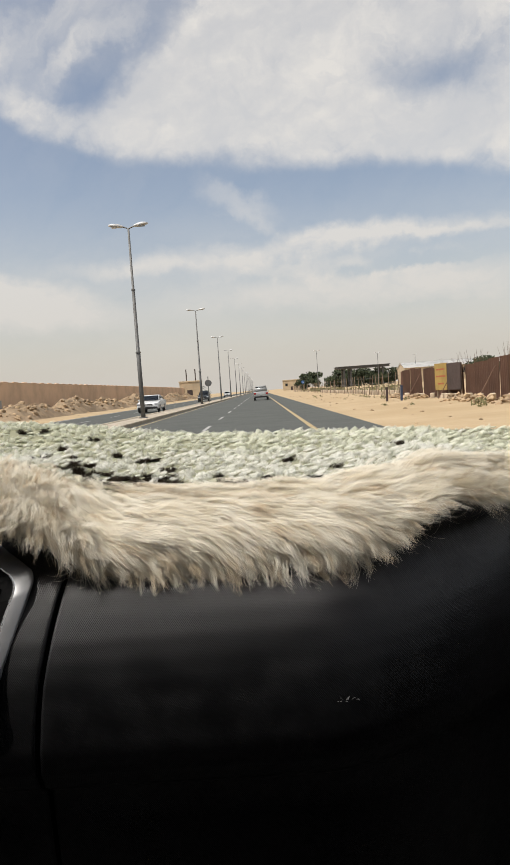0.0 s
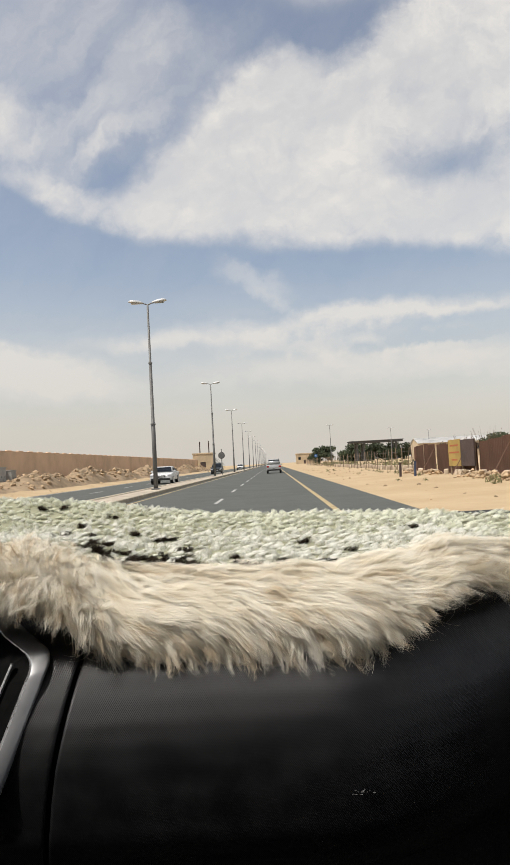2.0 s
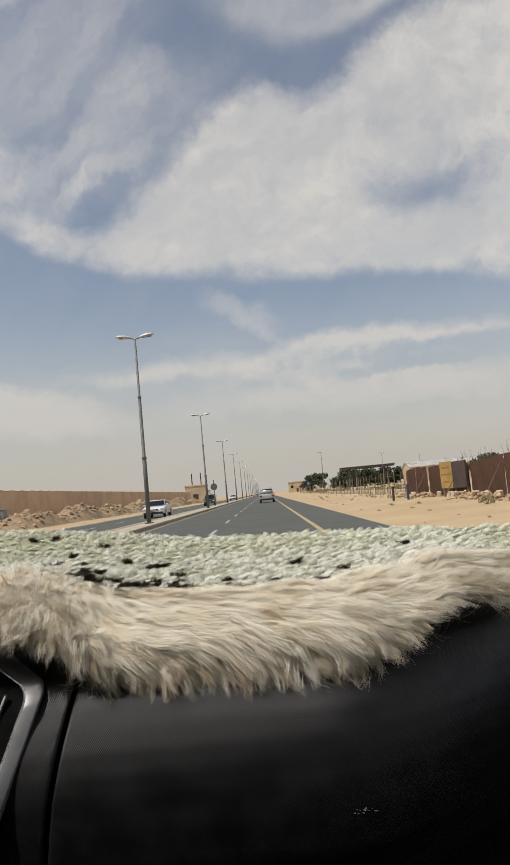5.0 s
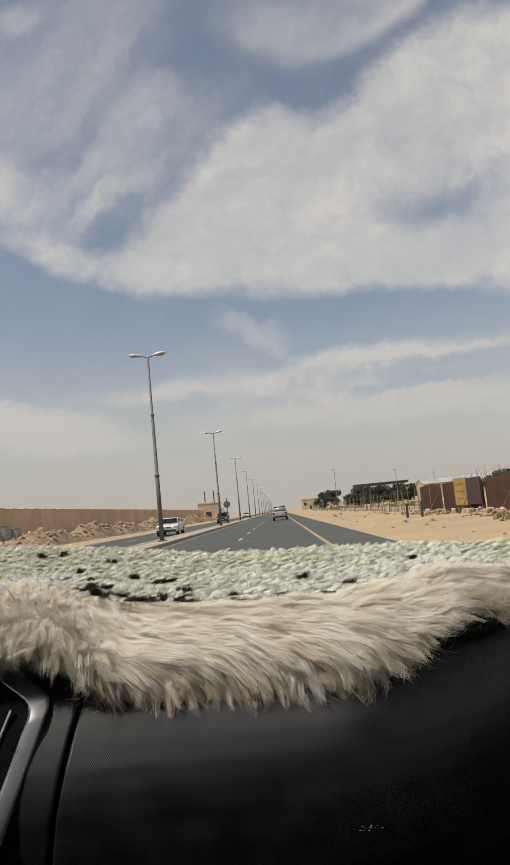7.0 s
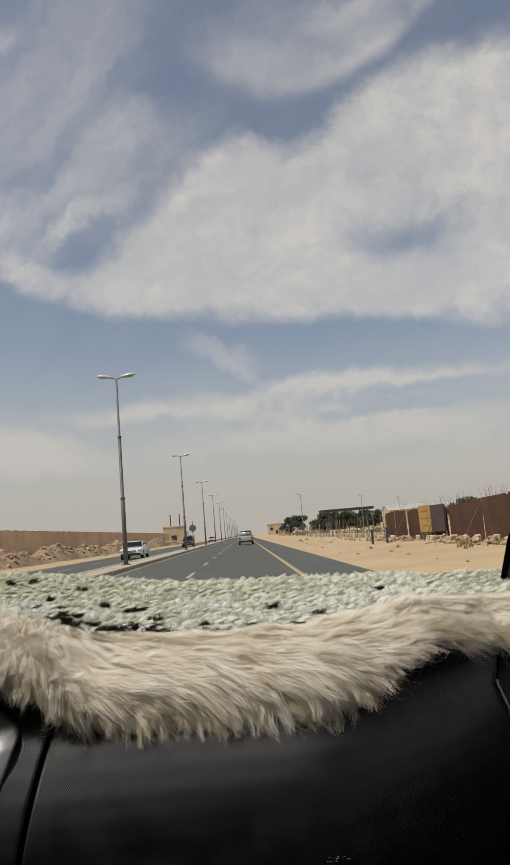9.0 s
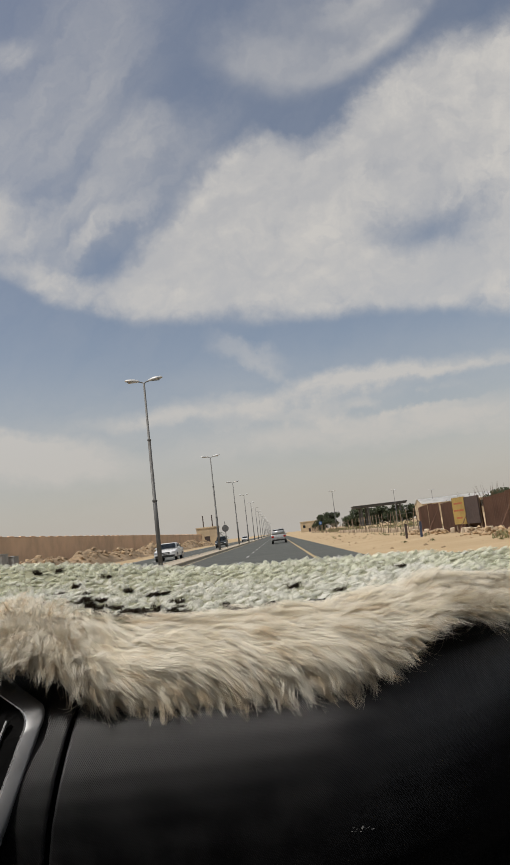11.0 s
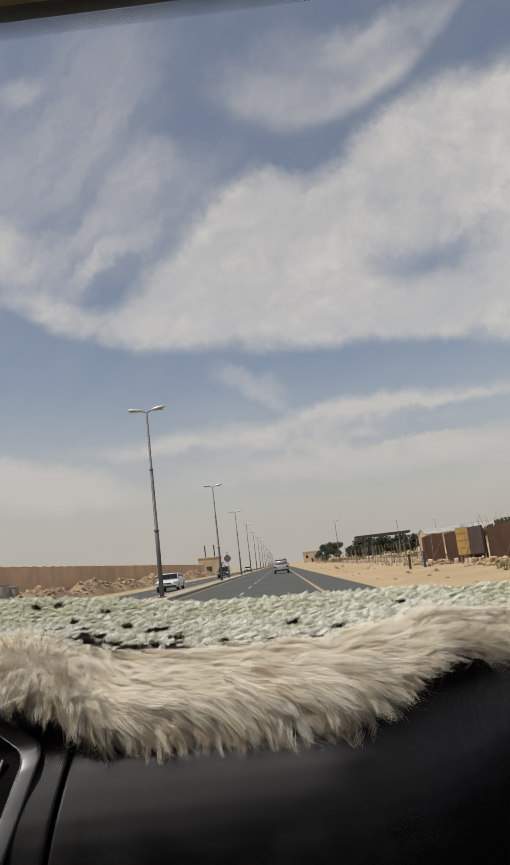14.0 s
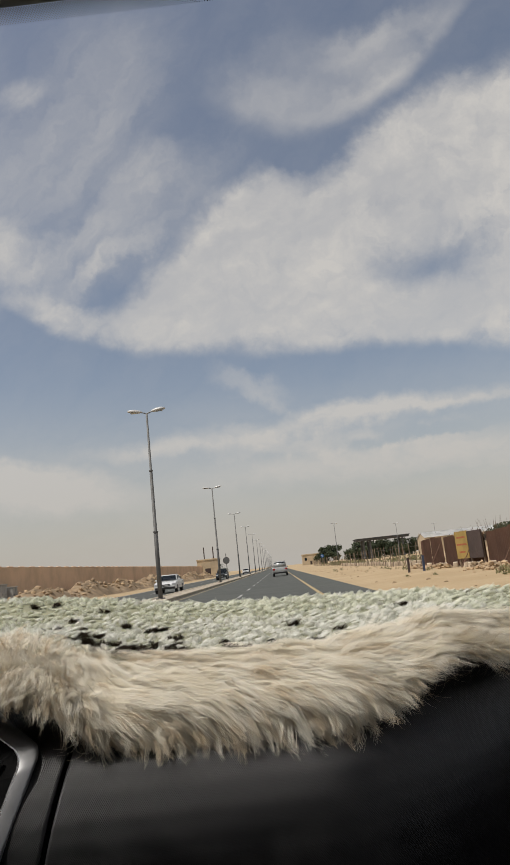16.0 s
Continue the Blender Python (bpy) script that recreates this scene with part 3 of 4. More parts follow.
i = 0
while y < 50:
    wd = rng.choice((1.0, 1.5, 2.0, 2.4))
    ht = 1.78 + 0.10 * math.sin(y * 0.31) + rng.uniform(-0.03, 0.03)
    gz = ground_z(10.5, y)
    p = part("sheet", corrugated(wd + 0.08, ht), M_RUST, fence)
    p.matrix_basis = pose(rng.uniform(-0.03, 0.03), y, gz + 0.02, rng.uniform(-1.1, 1.1), rng.uniform(-1.5, 1.5), 0)
    part("fence_post", boxm((0.05, y - 0.05, gz - 0.2), (0.15, y + 0.05, gz + ht + rng.uniform(-0.15, 0.06)), 0.008), M_RUST, fence)
    if i % 4 == 0:
        part("brace", tube([(-1.0, y + 0.1, gz), (-0.12, y + 0.1, gz + 1.5)], 0.022, 6), M_RUST, fence)
    b = part("footing_block", boxm((-0.13, -0.13, -0.05), (0.13, 0.13, 0.30), 0.03), M_BLOCK, fence)
    b.matrix_basis = pose(-0.75 + rng.uniform(-0.2, 0.2), y + rng.uniform(0.2, 0.6), gz, rng.uniform(-4, 4), rng.uniform(-4, 4), rng.uniform(-25, 25))
    y += wd
    i += 1

# wire fence on leaning stakes beyond
wire = empty("wire_fence", pose(10.5, 0, 0))
tagged(wire, "wire fence on leaning timber stakes over low blocks", "fence")
y = 50.5
stake_me = None
while y < 210:
    gz = ground_z(10.5, y)
    if stake_me is None:
        ob = part("stake", tube([(0, 0, -0.3), (0, 0, 1.85)], [0.036, 0.028], 6), M_TIMBER, wire)
        stake_me = ob.data
    else:
        ob = new("stake", stake_me)
        ob.parent = wire
    ob.matrix_basis = pose(rng.uniform(-0.15, 0.15), y, gz, rng.uniform(-5, 5), rng.uniform(-6, 6), 0)
    if y < 120:
        b = part("block", boxm((-0.2, -0.25, -0.1), (0.2, 0.25, 0.42), 0.03), M_BLOCK, wire)
        b.matrix_basis = pose(0.35, y + 0.9, gz, 0, 0, rng.uniform(-20, 20))
    y += rng.uniform(1.8, 2.6)
for z in (0.5, 1.0, 1.5):
    part("wire", tube([(0, 50.5, z + 0.1), (0, 130, z + 0.1), (0, 210, z + 0.1)], 0.008, 4), M_STEEL, wire)

# yellow and dark sign boards fixed to the fence
board = empty("sign_board", pose(10.2, 35, ground_z(10.2, 35) + 0.45, 0, 0, 7))
part("yellow_board", boxm((-0.03, 1.25, 0), (0.03, 2.9, 1.45), 0.005), M_SIGN_YELLOW, board, "faded yellow board with red lettering bars")
part("dark_board", boxm((-0.03, -0.5, 0), (0.03, 1.2, 1.4), 0.005), M_SIGN_DARK, board, "dark weathered board")
for z, a, b in ((1.08, 1.5, 2.65), (0.70, 1.4, 2.75), (0.30, 1.7, 2.5)):
    part("lettering_bar", boxm((-0.036, a, z), (-0.03, b, z + 0.09)), M_SIGN_RED, board, "red lettering bar")
for yy in (-0.4, 1.2, 2.8):
    part("leg", boxm((0.03, yy - 0.04, -0.55), (0.11, yy + 0.04, 1.4)), M_TIMBER, board)
tagged(board, "yellow and dark painted boards standing at the fence", "sign board")

for x, y, mt, h in ((7.1, 38.0, M_SIGN_DARK, 0.80), (7.8, 37.4, M_BLUE, 0.85)):
    p = empty("marker_post", pose(x, y, ground_z(x, y) - 0.05, 0, 2, 0))
    part("post", boxm((-0.06, -0.06, 0), (0.06, 0.06, h), 0.012), mt, p)
    part("cap", boxm((-0.07, -0.07, h), (0.07, 0.07, h + 0.04), 0.01), mt, p)
    tagged(p, "short painted marker post in the sand", "post", "marker posts")


# ---------------------------------------------------------------- trees, canopy, sheds
def leaf_cloud(bm, centre, size, n, leaf, rng):
    for _ in range(n):
        d = Vector((rng.gauss(0, 1), rng.gauss(0, 1), rng.gauss(0, 1))).normalized() * rng.random() ** 0.4
        c = Vector(centre) + Vector((d.x * size[0], d.y * size[1], d.z * size[2]))
        q = Euler((rng.uniform(0, 6), rng.uniform(0, 6), rng.uniform(0, 6)))
        s = leaf * rng.uniform(0.6, 1.5)
        vs = [bm.verts.new(c + q.to_matrix() @ Vector(p)) for p in ((-s, 0, 0), (0, -s * 0.5, s * 0.15), (s, 0, 0), (0, s * 0.5, s * 0.15))]
        bm.faces.new(vs)


def tree(x, y, height, spread_, seed, name="tree"):
    rng = random.Random(seed)
    top = empty(name, pose(x, y, ground_z(x, y) - 0.1))
    bm = tube([(0, 0, 0), (0.1, 0, height * 0.3), (0.0, 0.1, height * 0.7)], [0.22, 0.16, 0.06], 7)
    for k in range(5):
        a = k * 1.3
        t2 = tube([(0.05, 0, height * (0.25 + 0.07 * k)), (spread_ * 0.6 * math.cos(a), spread_ * 0.6 * math.sin(a), height * (0.5 + 0.08 * k))], [0.08, 0.03], 5)
        me = bpy.data.meshes.new("tmp")
        t2.to_mesh(me)
        t2.free()
        bm.from_mesh(me)
        bpy.data.meshes.remove(me)
    part("trunk", bm, M_TWIG, top)
    bm = bmesh.new()
    for k in range(14):
        a, r = rng.uniform(0, 6.28), spread_ * rng.uniform(0.1, 0.9)
        leaf_cloud(bm, (r * math.cos(a), r * math.sin(a), height * (rng.uniform(0.18, 0.86) - 0.25 * r / spread_ + 0.08)), (spread_ * 0.42, spread_ * 0.42, height * 0.17), 190, height * 0.045, rng)
    part("crown", bm, M_LEAF, top)
    return tagged(top, "dense dark green tree behind the fence", "tree", "trees by the canopy")


for k, (x, y, h, s) in enumerate(((22, 330, 8.0, 4.4), (26, 335, 9.0, 5.2), (33, 308, 7.4, 5), (37, 304, 8.4, 5.5), (41, 310, 8.8, 6), (45, 306, 9, 6),
                                  (50, 302, 9, 6), (54, 298, 8.6, 5.5), (58, 290, 8, 5), (46, 255, 5.0, 3), (60, 250, 7.5, 5), (78, 235, 8, 6))):
    tree(x, y, h, s, 20 + k)

canopy = empty("canopy", pose(44, 288, 0.1))
part("roof_slab", boxm((-11, -4, 7.6), (11, 6, 8.3), 0.05), M_CANOPY, canopy)
part("roof_edge", boxm((-11.3, -4.3, 8.3), (11.3, 6.3, 8.6), 0.03), M_CANOPY, canopy)
for x in (-8, -5.2, 8.3):
    for y in (-2.5, 4.5):
        part("column", boxm((x - 0.35, y - 0.35, 0), (x + 0.35, y + 0.35, 7.6), 0.04), M_CANOPY, canopy)
tagged(canopy, "flat dark steel canopy on columns, like a filling station", "canopy")


def shed(name, x, y, wd, dp, eaves, ridge, label, roof=M_WHITE_ROOF):
    top = empty(name, pose(x, y, 0.05))
    part("wall", extrude_profile([(0, 0), (dp, 0), (dp, eaves), (dp / 2, ridge - 0.15), (0, eaves)], -wd / 2, wd / 2), M_CREAM_WALL, top)
    for s in (0, 1):
        bm = bmesh.new()
        a, b = (-0.4, eaves - 0.1), (dp / 2, ridge)
        if s:
            a, b = (dp + 0.4, eaves - 0.1), (dp / 2, ridge)
        vs = [bm.verts.new(p) for p in ((-wd / 2 - 0.4, a[0], a[1]), (wd / 2 + 0.4, a[0], a[1]), (wd / 2 + 0.4, b[0], b[1]), (-wd / 2 - 0.4, b[0], b[1]))]
        bm.faces.new(vs)
        bmesh.ops.solidify(bm, geom=bm.faces[:], thickness=0.12)
        part("roof_sheet", bm, roof, top, "white metal roof sheet")
    for k in range(int(wd / 6)):
        part("window", boxm((-wd / 2 + 2 + k * 6, -0.05, eaves * 0.45), (-wd / 2 + 4 + k * 6, 0.05, eaves * 0.8), 0.01), M_CARGLASS, top)
    return tagged(top, label, "shed")


shed("warehouse", 66, 245, 26, 14, 5.6, 7.6, "cream warehouse with a low pitched white roof")
shed("storage_shed", 120, 330, 60, 18, 6.5, 8.8, "long low storage shed with a white roof")
house = empty("roadside_house", pose(19, 400, 0.05))
part("wall", boxm((-5, 0, 0), (5, 8, 5.6), 0.03), M_CREAM_WALL, house)
part("parapet", boxm((-5.2, -0.2, 5.6), (5.2, 8.2, 6.2), 0.03), M_CREAM_WALL, house)
part("door", boxm((-0.6, -0.05, 0), (0.6, 0.05, 2.2), 0.01), M_SIGN_DARK, house)
for x in (-3, 3):
    part("window", boxm((x - 0.7, -0.05, 2.4), (x + 0.7, 0.05, 4.0), 0.01), M_CARGLASS, house)
tagged(house, "small flat-roofed house in pale pink render", "house")

rng = random.Random(12)
bm = bmesh.new()
for i in range(60):
    x, y = rng.uniform(11.2, 15), rng.uniform(52, 190)
    leaf_cloud(bm, (x, y, ground_z(x, y) + 0.3), (0.8, 0.8, 0.55), 60, 0.11, rng)
for i in range(5):
    x, y = rng.uniform(7.5, 9.9), rng.uniform(22, 60)
    leaf_cloud(bm, (x, y, ground_z(x, y) + 0.12), (0.3, 0.3, 0.17), 40, 0.06, rng)
for i in range(25):
    x, y = rng.uniform(5.5, 9.8), rng.uniform(20, 90)
    leaf_cloud(bm, (x, y, ground_z(x, y) + 0.06), (0.2, 0.2, 0.1), 14, 0.05, rng)
tagged(finish("scrub", bm, M_SCRUB), "dry olive scrub along the wire fence", "scrub", kind="stuff")
for k, (x, y, h) in enumerate(((12.3, 33, 2.75), (12.0, 38, 2.6), (12.4, 43, 2.5))):
    rngb = random.Random(50 + k)
    bush = empty("bare_bush", pose(x, y, ground_z(x, y)))
    bm = bmesh.new()
    for j in range(26):
        a, r = rngb.uniform(0, 6.28), rngb.uniform(0.2, 0.9)
        t2 = tube([(0, 0, 0), (r * 0.5 * math.cos(a), r * 0.5 * math.sin(a), h * 0.5), (r * math.cos(a), r * math.sin(a), h * rngb.uniform(0.7, 1.0))], [0.02, 0.012, 0.004], 4, False)
        me = bpy.data.meshes.new("tmp")
        t2.to_mesh(me)
        t2.free()
        bm.from_mesh(me)
        bpy.data.meshes.remove(me)
    part("branches", bm, M_TWIG, bush)
    bm = bmesh.new()
    leaf_cloud(bm, (0.1, 0, h * 0.62), (0.5, 0.5, 0.3), 60, 0.06, rngb)
    part("leaves", bm, M_LEAF, bush)
    tagged(bush, "bare twiggy bush rising above the rusty fence", "bush", "bushes behind the fence")


# ---------------------------------------------------------------- small things along the road
def utility_box(x, y, wd, ht):
    top = empty("utility_box", pose(x, y, ground_z(x, y)))
    part("plinth", boxm((-0.3, -wd / 2 - 0.05, -0.1), (0.3, wd / 2 + 0.05, 0.15), 0.015), M_BLOCK, top)
    part("case", boxm((-0.25, -wd / 2, 0.15), (0.25, wd / 2, ht), 0.02), M_GREY_PAINT, top)
    part("hood", boxm((-0.30, -wd / 2 - 0.04, ht), (0.30, wd / 2 + 0.04, ht + 0.06), 0.02), M_GREY_PAINT, top)
    for yy in (-wd / 4, wd / 4):
        leaf = part("door", boxm((0.25, yy - wd / 4 + 0.03, 0.22), (0.265, yy + wd / 4 - 0.03, ht - 0.06), 0.004), M_GREY_PAINT, top)
        part("handle", boxm((0.265, yy - 0.02, ht * 0.5), (0.29, yy + 0.02, ht * 0.5 + 0.12), 0.004), M_BLACK_TRIM, leaf)
    return tagged(top, "weathered grey metal utility cabinet beside the wall", "utility box", "cabinets by the wall")


M_GREY_PAINT = material("grey_cabinet_paint", (0.34, 0.34, 0.32), 0.6, vary=0.2, scale=2.0)
utility_box(-20.9, 51.0, 1.2, 1.5)
utility_box(-20.9, 53.2, 0.9, 1.3)

M_BLUE_SIGN = material("blue_sign_face", (0.02, 0.12, 0.36), 0.45, vary=0.1, scale=3.0)
M_SIGN_WHITE = material("white_sign_paint", (0.75, 0.75, 0.74), 0.5, vary=0.08, scale=3.0)
keep_right = empty("direction_sign", pose(12.2, 190, ground_z(12.2, 190)))
part("post", tube([(0, 0, 0), (0, 0, 3.0)], 0.045, 8), M_STEEL, keep_right)
face = part("plate", tube([(0, -0.07, 2.6), (0, -0.05, 2.6)], 0.45, 28), M_BLUE_SIGN, keep_right, "round blue plate")
part("arrow_shaft", boxm((-0.05, -0.076, -0.28), (0.05, -0.071, 0.16), 0.0, Matrix.Translation((0, 0, 2.6)) @ pose(0, 0, 0, 0, 135, 0)), M_SIGN_WHITE, face, "white arrow shaft")
bm = bmesh.new()
tip = [bm.verts.new(Matrix.Translation((0, -0.0735, 2.6)) @ pose(0, 0, 0, 0, 135, 0) @ Vector(p)) for p in ((-0.17, 0, 0.13), (0.17, 0, 0.13), (0, 0, 0.34))]
bm.faces.new(tip)
bmesh.ops.solidify(bm, geom=bm.faces[:], thickness=0.004)
part("arrow_head", bm, M_SIGN_WHITE, face, "white arrow head")
tagged(keep_right, "round blue direction sign on a steel post", "road sign")

# palms by the gate house and low shrubs past the end of the wall
def palm(x, y, height, seed):
    rng = random.Random(seed)
    top = empty("palm_tree", pose(x, y, ground_z(x, y) - 0.05))
    part("trunk", tube([(0, 0, 0), (0.05, 0, height * 0.5), (0.0, 0.05, height)], [0.22, 0.17, 0.15], 8), M_TWIG, top, "rough brown trunk")
    for k in range(18):
        a, up = k * 2.4, rng.uniform(0.1, 1.0)
        bm = bmesh.new()
        spine = []
        for q in range(6):
            t = q / 5
            r = 1.7 * t
            spine.append(Vector((r * math.cos(a), r * math.sin(a), height + 1.1 * up * t - 1.5 * t * t * (1.2 - 0.5 * up))))
        side = Vector((-math.sin(a), math.cos(a), 0))
        for p, q in zip(spine, spine[1:]):
            for sgn in (-1, 1):
                for f in (0.2, 0.7):
                    base = p.lerp(q, f)
                    out = base + side * sgn * 0.36 + (q - p) * 0.8 + Vector((0, 0, -0.14))
                    bm.faces.new([bm.verts.new(v) for v in (base, base + (q - p) * 0.24, out)])
        part("frond", bm, M_LEAF, top)
    return tagged(top, "short date palm with dusty green fronds", "palm tree", "palms by the gate house")


palm(-17.6, 203, 3.2, 71)
palm(-16.9, 212, 2.2, 72)

# dumped stone and earth at the foot of the sheet fence
rng = random.Random(15)
bm = bmesh.new()
for i in range(260):
    y = rng.choice((24, 27, 31, 41, 46)) + rng.gauss(0, 1.1)
    x = 9.3 + rng.gauss(0, 0.35)
    rock(bm, x, y, ground_z(x, y) + 0.02 + 0.25 * max(0.0, 1 - abs(x - 9.3) / 0.7) * rng.random(), rng.uniform(0.04, 0.17), rng)
tagged(finish("fence_rubble", bm, M_RUBBLE), "tan rubble dumped along the foot of the rusty fence", "rubble", kind="stuff")


# ---------------------------------------------------------------- cars
def car(name, paint, label, at, kind="sedan"):
    """A car that faces +y at its own origin."""
    top = empty(name, at)
    W = 1.78
    if kind == "suv":
        low = [(-2.3, 0.35), (-2.32, 0.75), (-2.25, 1.05), (1.0, 1.08), (2.0, 0.98), (2.3, 0.78), (2.3, 0.35)]
        cab = [(-2.2, 1.02), (-1.95, 1.70), (-0.2, 1.76), (0.35, 1.70), (1.15, 1.05)]
    else:
        low = [(-2.3, 0.32), (-2.33, 0.70), (-2.25, 0.98), (-1.5, 1.00), (0.9, 0.98), (1.9, 0.86), (2.28, 0.68), (2.3, 0.32)]
        cab = [(-1.75, 0.98), (-1.05, 1.40), (-0.3, 1.46), (0.25, 1.42), (1.15, 0.95)]
    bm = extrude_profile(low, -W / 2, W / 2)
    bmesh.ops.bevel(bm, geom=[e for e in bm.edges], offset=0.07, segments=2, affect="EDGES", profile=0.6)
    body = part("body", bm, paint, top, smooth=True)
    bm = extrude_profile(cab, -W / 2 + 0.08, W / 2 - 0.08)
    for v in bm.verts:
        if v.co.z > 1.2:
            v.co.x *= 0.82
    bmesh.ops.bevel(bm, geom=[e for e in bm.edges], offset=0.05, segments=2, affect="EDGES")
    part("cabin", bm, paint, top, smooth=True)

    def pane(pts, nm):
        bm = bmesh.new()
        bm.faces.new([bm.verts.new(p) for p in pts])
        bmesh.ops.solidify(bm, geom=bm.faces[:], thickness=0.01)
        bmesh.ops.recalc_face_normals(bm, faces=bm.faces)
        part(nm, bm, M_CARGLASS, top, "dark car glass")

    (ry0, rz0), (ry1, rz1) = cab[0], cab[1]
    (fy1, fz1), (fy0, fz0) = cab[3], cab[4]
    wa, wb = W / 2 - 0.14, (W / 2 - 0.14) * 0.83
    pane([(-wa, ry0 - 0.012 + 0.06, rz0 + 0.05), (wa, ry0 - 0.012 + 0.06, rz0 + 0.05), (wb, ry1 - 0.03, rz1 - 0.06), (-wb, ry1 - 0.03, rz1 - 0.06)], "rear_window")
    pane([(-wa, fy0 - 0.05, fz0 + 0.07), (wa, fy0 - 0.05, fz0 + 0.07), (wb, fy1 + 0.07, fz1 - 0.03), (-wb, fy1 + 0.07, fz1 - 0.03)], "windscreen")
    for s in (-1, 1):
        xo = s * (W / 2 - 0.075)
        xi = s * (W / 2 - 0.075) * 0.845
        mid = (cab[1][0] + cab[3][0]) / 2
        for a0, a1, b0, b1 in ((cab[0][0] + 0.25, mid - 0.05, cab[1][0] + 0.08, mid - 0.05), (mid + 0.05, cab[4][0] - 0.22, mid + 0.05, cab[3][0] - 0.03)):
            pane([(xo, a0, cab[0][1] + 0.06), (xo, a1, cab[0][1] + 0.06), (xi, b1, cab[2][1] - 0.10), (xi, b0, cab[2][1] - 0.10)], "side_window")
        part("mirror", boxm((s * (W / 2) - 0.02, 0.72, 0.98), (s * (W / 2 + 0.16) - 0.02, 0.84, 1.12) if s > 0 else (s * (W / 2) + 0.02, 0.84, 1.12), 0.02)
             if s > 0 else boxm((-W / 2 - 0.16, 0.72, 0.98), (-W / 2 + 0.02, 0.84, 1.12), 0.02), paint, top)
        part("headlight", boxm((s * 0.72 - 0.16, 2.2, 0.66), (s * 0.72 + 0.16, 2.315, 0.80), 0.03), M_HEADLIGHT, top, "clear headlight")
        part("tail_light", boxm((s * 0.72 - 0.15, -2.335, 0.72), (s * 0.72 + 0.15, -2.22, 0.92), 0.03), M_TAILLIGHT, top, "red tail light")
        for y in (-1.38, 1.42):
            bm = tube([(s * (W / 2 - 0.2), y, 0.33), (s * (W / 2 + 0.01), y, 0.33)], 0.33, 20)
            wheel = part("wheel", bm, M_TYRE, top, "black tyre")
            part("rim", tube([(s * (W / 2), y, 0.33), (s * (W / 2 + 0.02), y, 0.33)], 0.21, 14), M_RIM, wheel, "alloy rim")
    for y, nm in ((2.31, "front_bumper"), (-2.33, "rear_bumper")):
        part(nm, boxm((-0.8, y - 0.04, 0.33), (0.8, y + 0.04, 0.50), 0.03), M_BLACK_TRIM, top, "dark bumper insert")
        pl = part("number_plate", boxm((-0.26, y + (0.045 if y > 0 else -0.06), 0.52), (0.26, y + (0.06 if y > 0 else -0.045), 0.64)), M_PLATE, top)
        part("bar", boxm((-0.2, y + (0.058 if y > 0 else -0.066), 0.555), (0.2, y + (0.066 if y > 0 else -0.058), 0.605)), M_CHARS, pl)
    if kind == "suv":
        part("grille", boxm((-0.45, 2.28, 0.68), (0.45, 2.33, 0.86), 0.02), M_BLACK_TRIM, top)
        for s in (-0.62, 0.62):
            part("roof_rail", tube([(s, -1.7, 1.76), (s, -0.2, 1.80)], 0.02, 6), M_STEEL, top)
    else:
        part("grille", boxm((-0.4, 2.27, 0.60), (0.4, 2.32, 0.72), 0.02), M_BLACK_TRIM, top)
    return tagged(top, label, "car")


P_WHITE = material("white_car_paint", (0.62, 0.63, 0.62), 0.25, vary=0.06, scale=3)
P_SILVER = material("silver_car_paint", (0.42, 0.43, 0.42), 0.28, 0.35, vary=0.06, scale=3)
P_DARK = material("dark_grey_car_paint", (0.05, 0.06, 0.065), 0.25, 0.2, vary=0.1, scale=3)
car("car", P_SILVER, "silver off-road car ahead on the carriageway", pose(0.1, 84, 0.0), "suv")
car("car", P_WHITE, "white saloon car on the oncoming carriageway", pose(-9.2, 57, 0.0, 0, 0, 180))
car("car", P_DARK, "dark grey off-road car on the oncoming carriageway", pose(-9.3, 112, 0.0, 0, 0, 180), "suv")
car("car", P_WHITE, "white saloon car far off on the oncoming carriageway", pose(-9.2, 190, 0.0, 0, 0, 180))


# ---------------------------------------------------------------- cabin shell
def shift(x):
    """How far the front edge of the dashboard falls back towards its outer end."""
    if x <= 0.035:
        return 0.0
    return min(0.21, 0.142 * ((x - 0.035) / 0.245) ** 1.7)


shell = empty("cabin_shell", pose(0, 0, 0))
tagged(shell, "plain dark shell of the car cabin around the seats", "cabin", kind="structure")
# unseen plain walls and floor, added to close the cabin and darken its depths
for x in (0.62, -1.10):
    part("side_wall", boxm((x, -1.6, 0.02), (x + 0.08, 1.9, 1.02)), M_CABIN, shell)
    part("side_post", boxm((x, -1.6, 1.02), (x + 0.08, -0.35, 1.52)), M_CABIN, shell)
    part("roof_rail", boxm((x, -0.35, 1.46), (x + 0.08, 0.30, 1.56)), M_CABIN, shell)
part("rear_wall", boxm((-1.02, -1.6, 0.02), (0.62, -1.5, 1.52)), M_CABIN, shell)
part("floor_pan", boxm((-1.02, -1.5, 0.02), (0.62, 1.9, 0.22)), M_CABIN, shell)
part("bulkhead", boxm((-1.02, 1.30, 0.22), (0.62, 1.9, 1.06)), M_CABIN, shell)
roof = part("roof_lining", boxm((-1.02, -1.5, 1.508), (0.62, 0.262, 1.568), 0.004), M_LINING, shell, "beige woven roof lining")
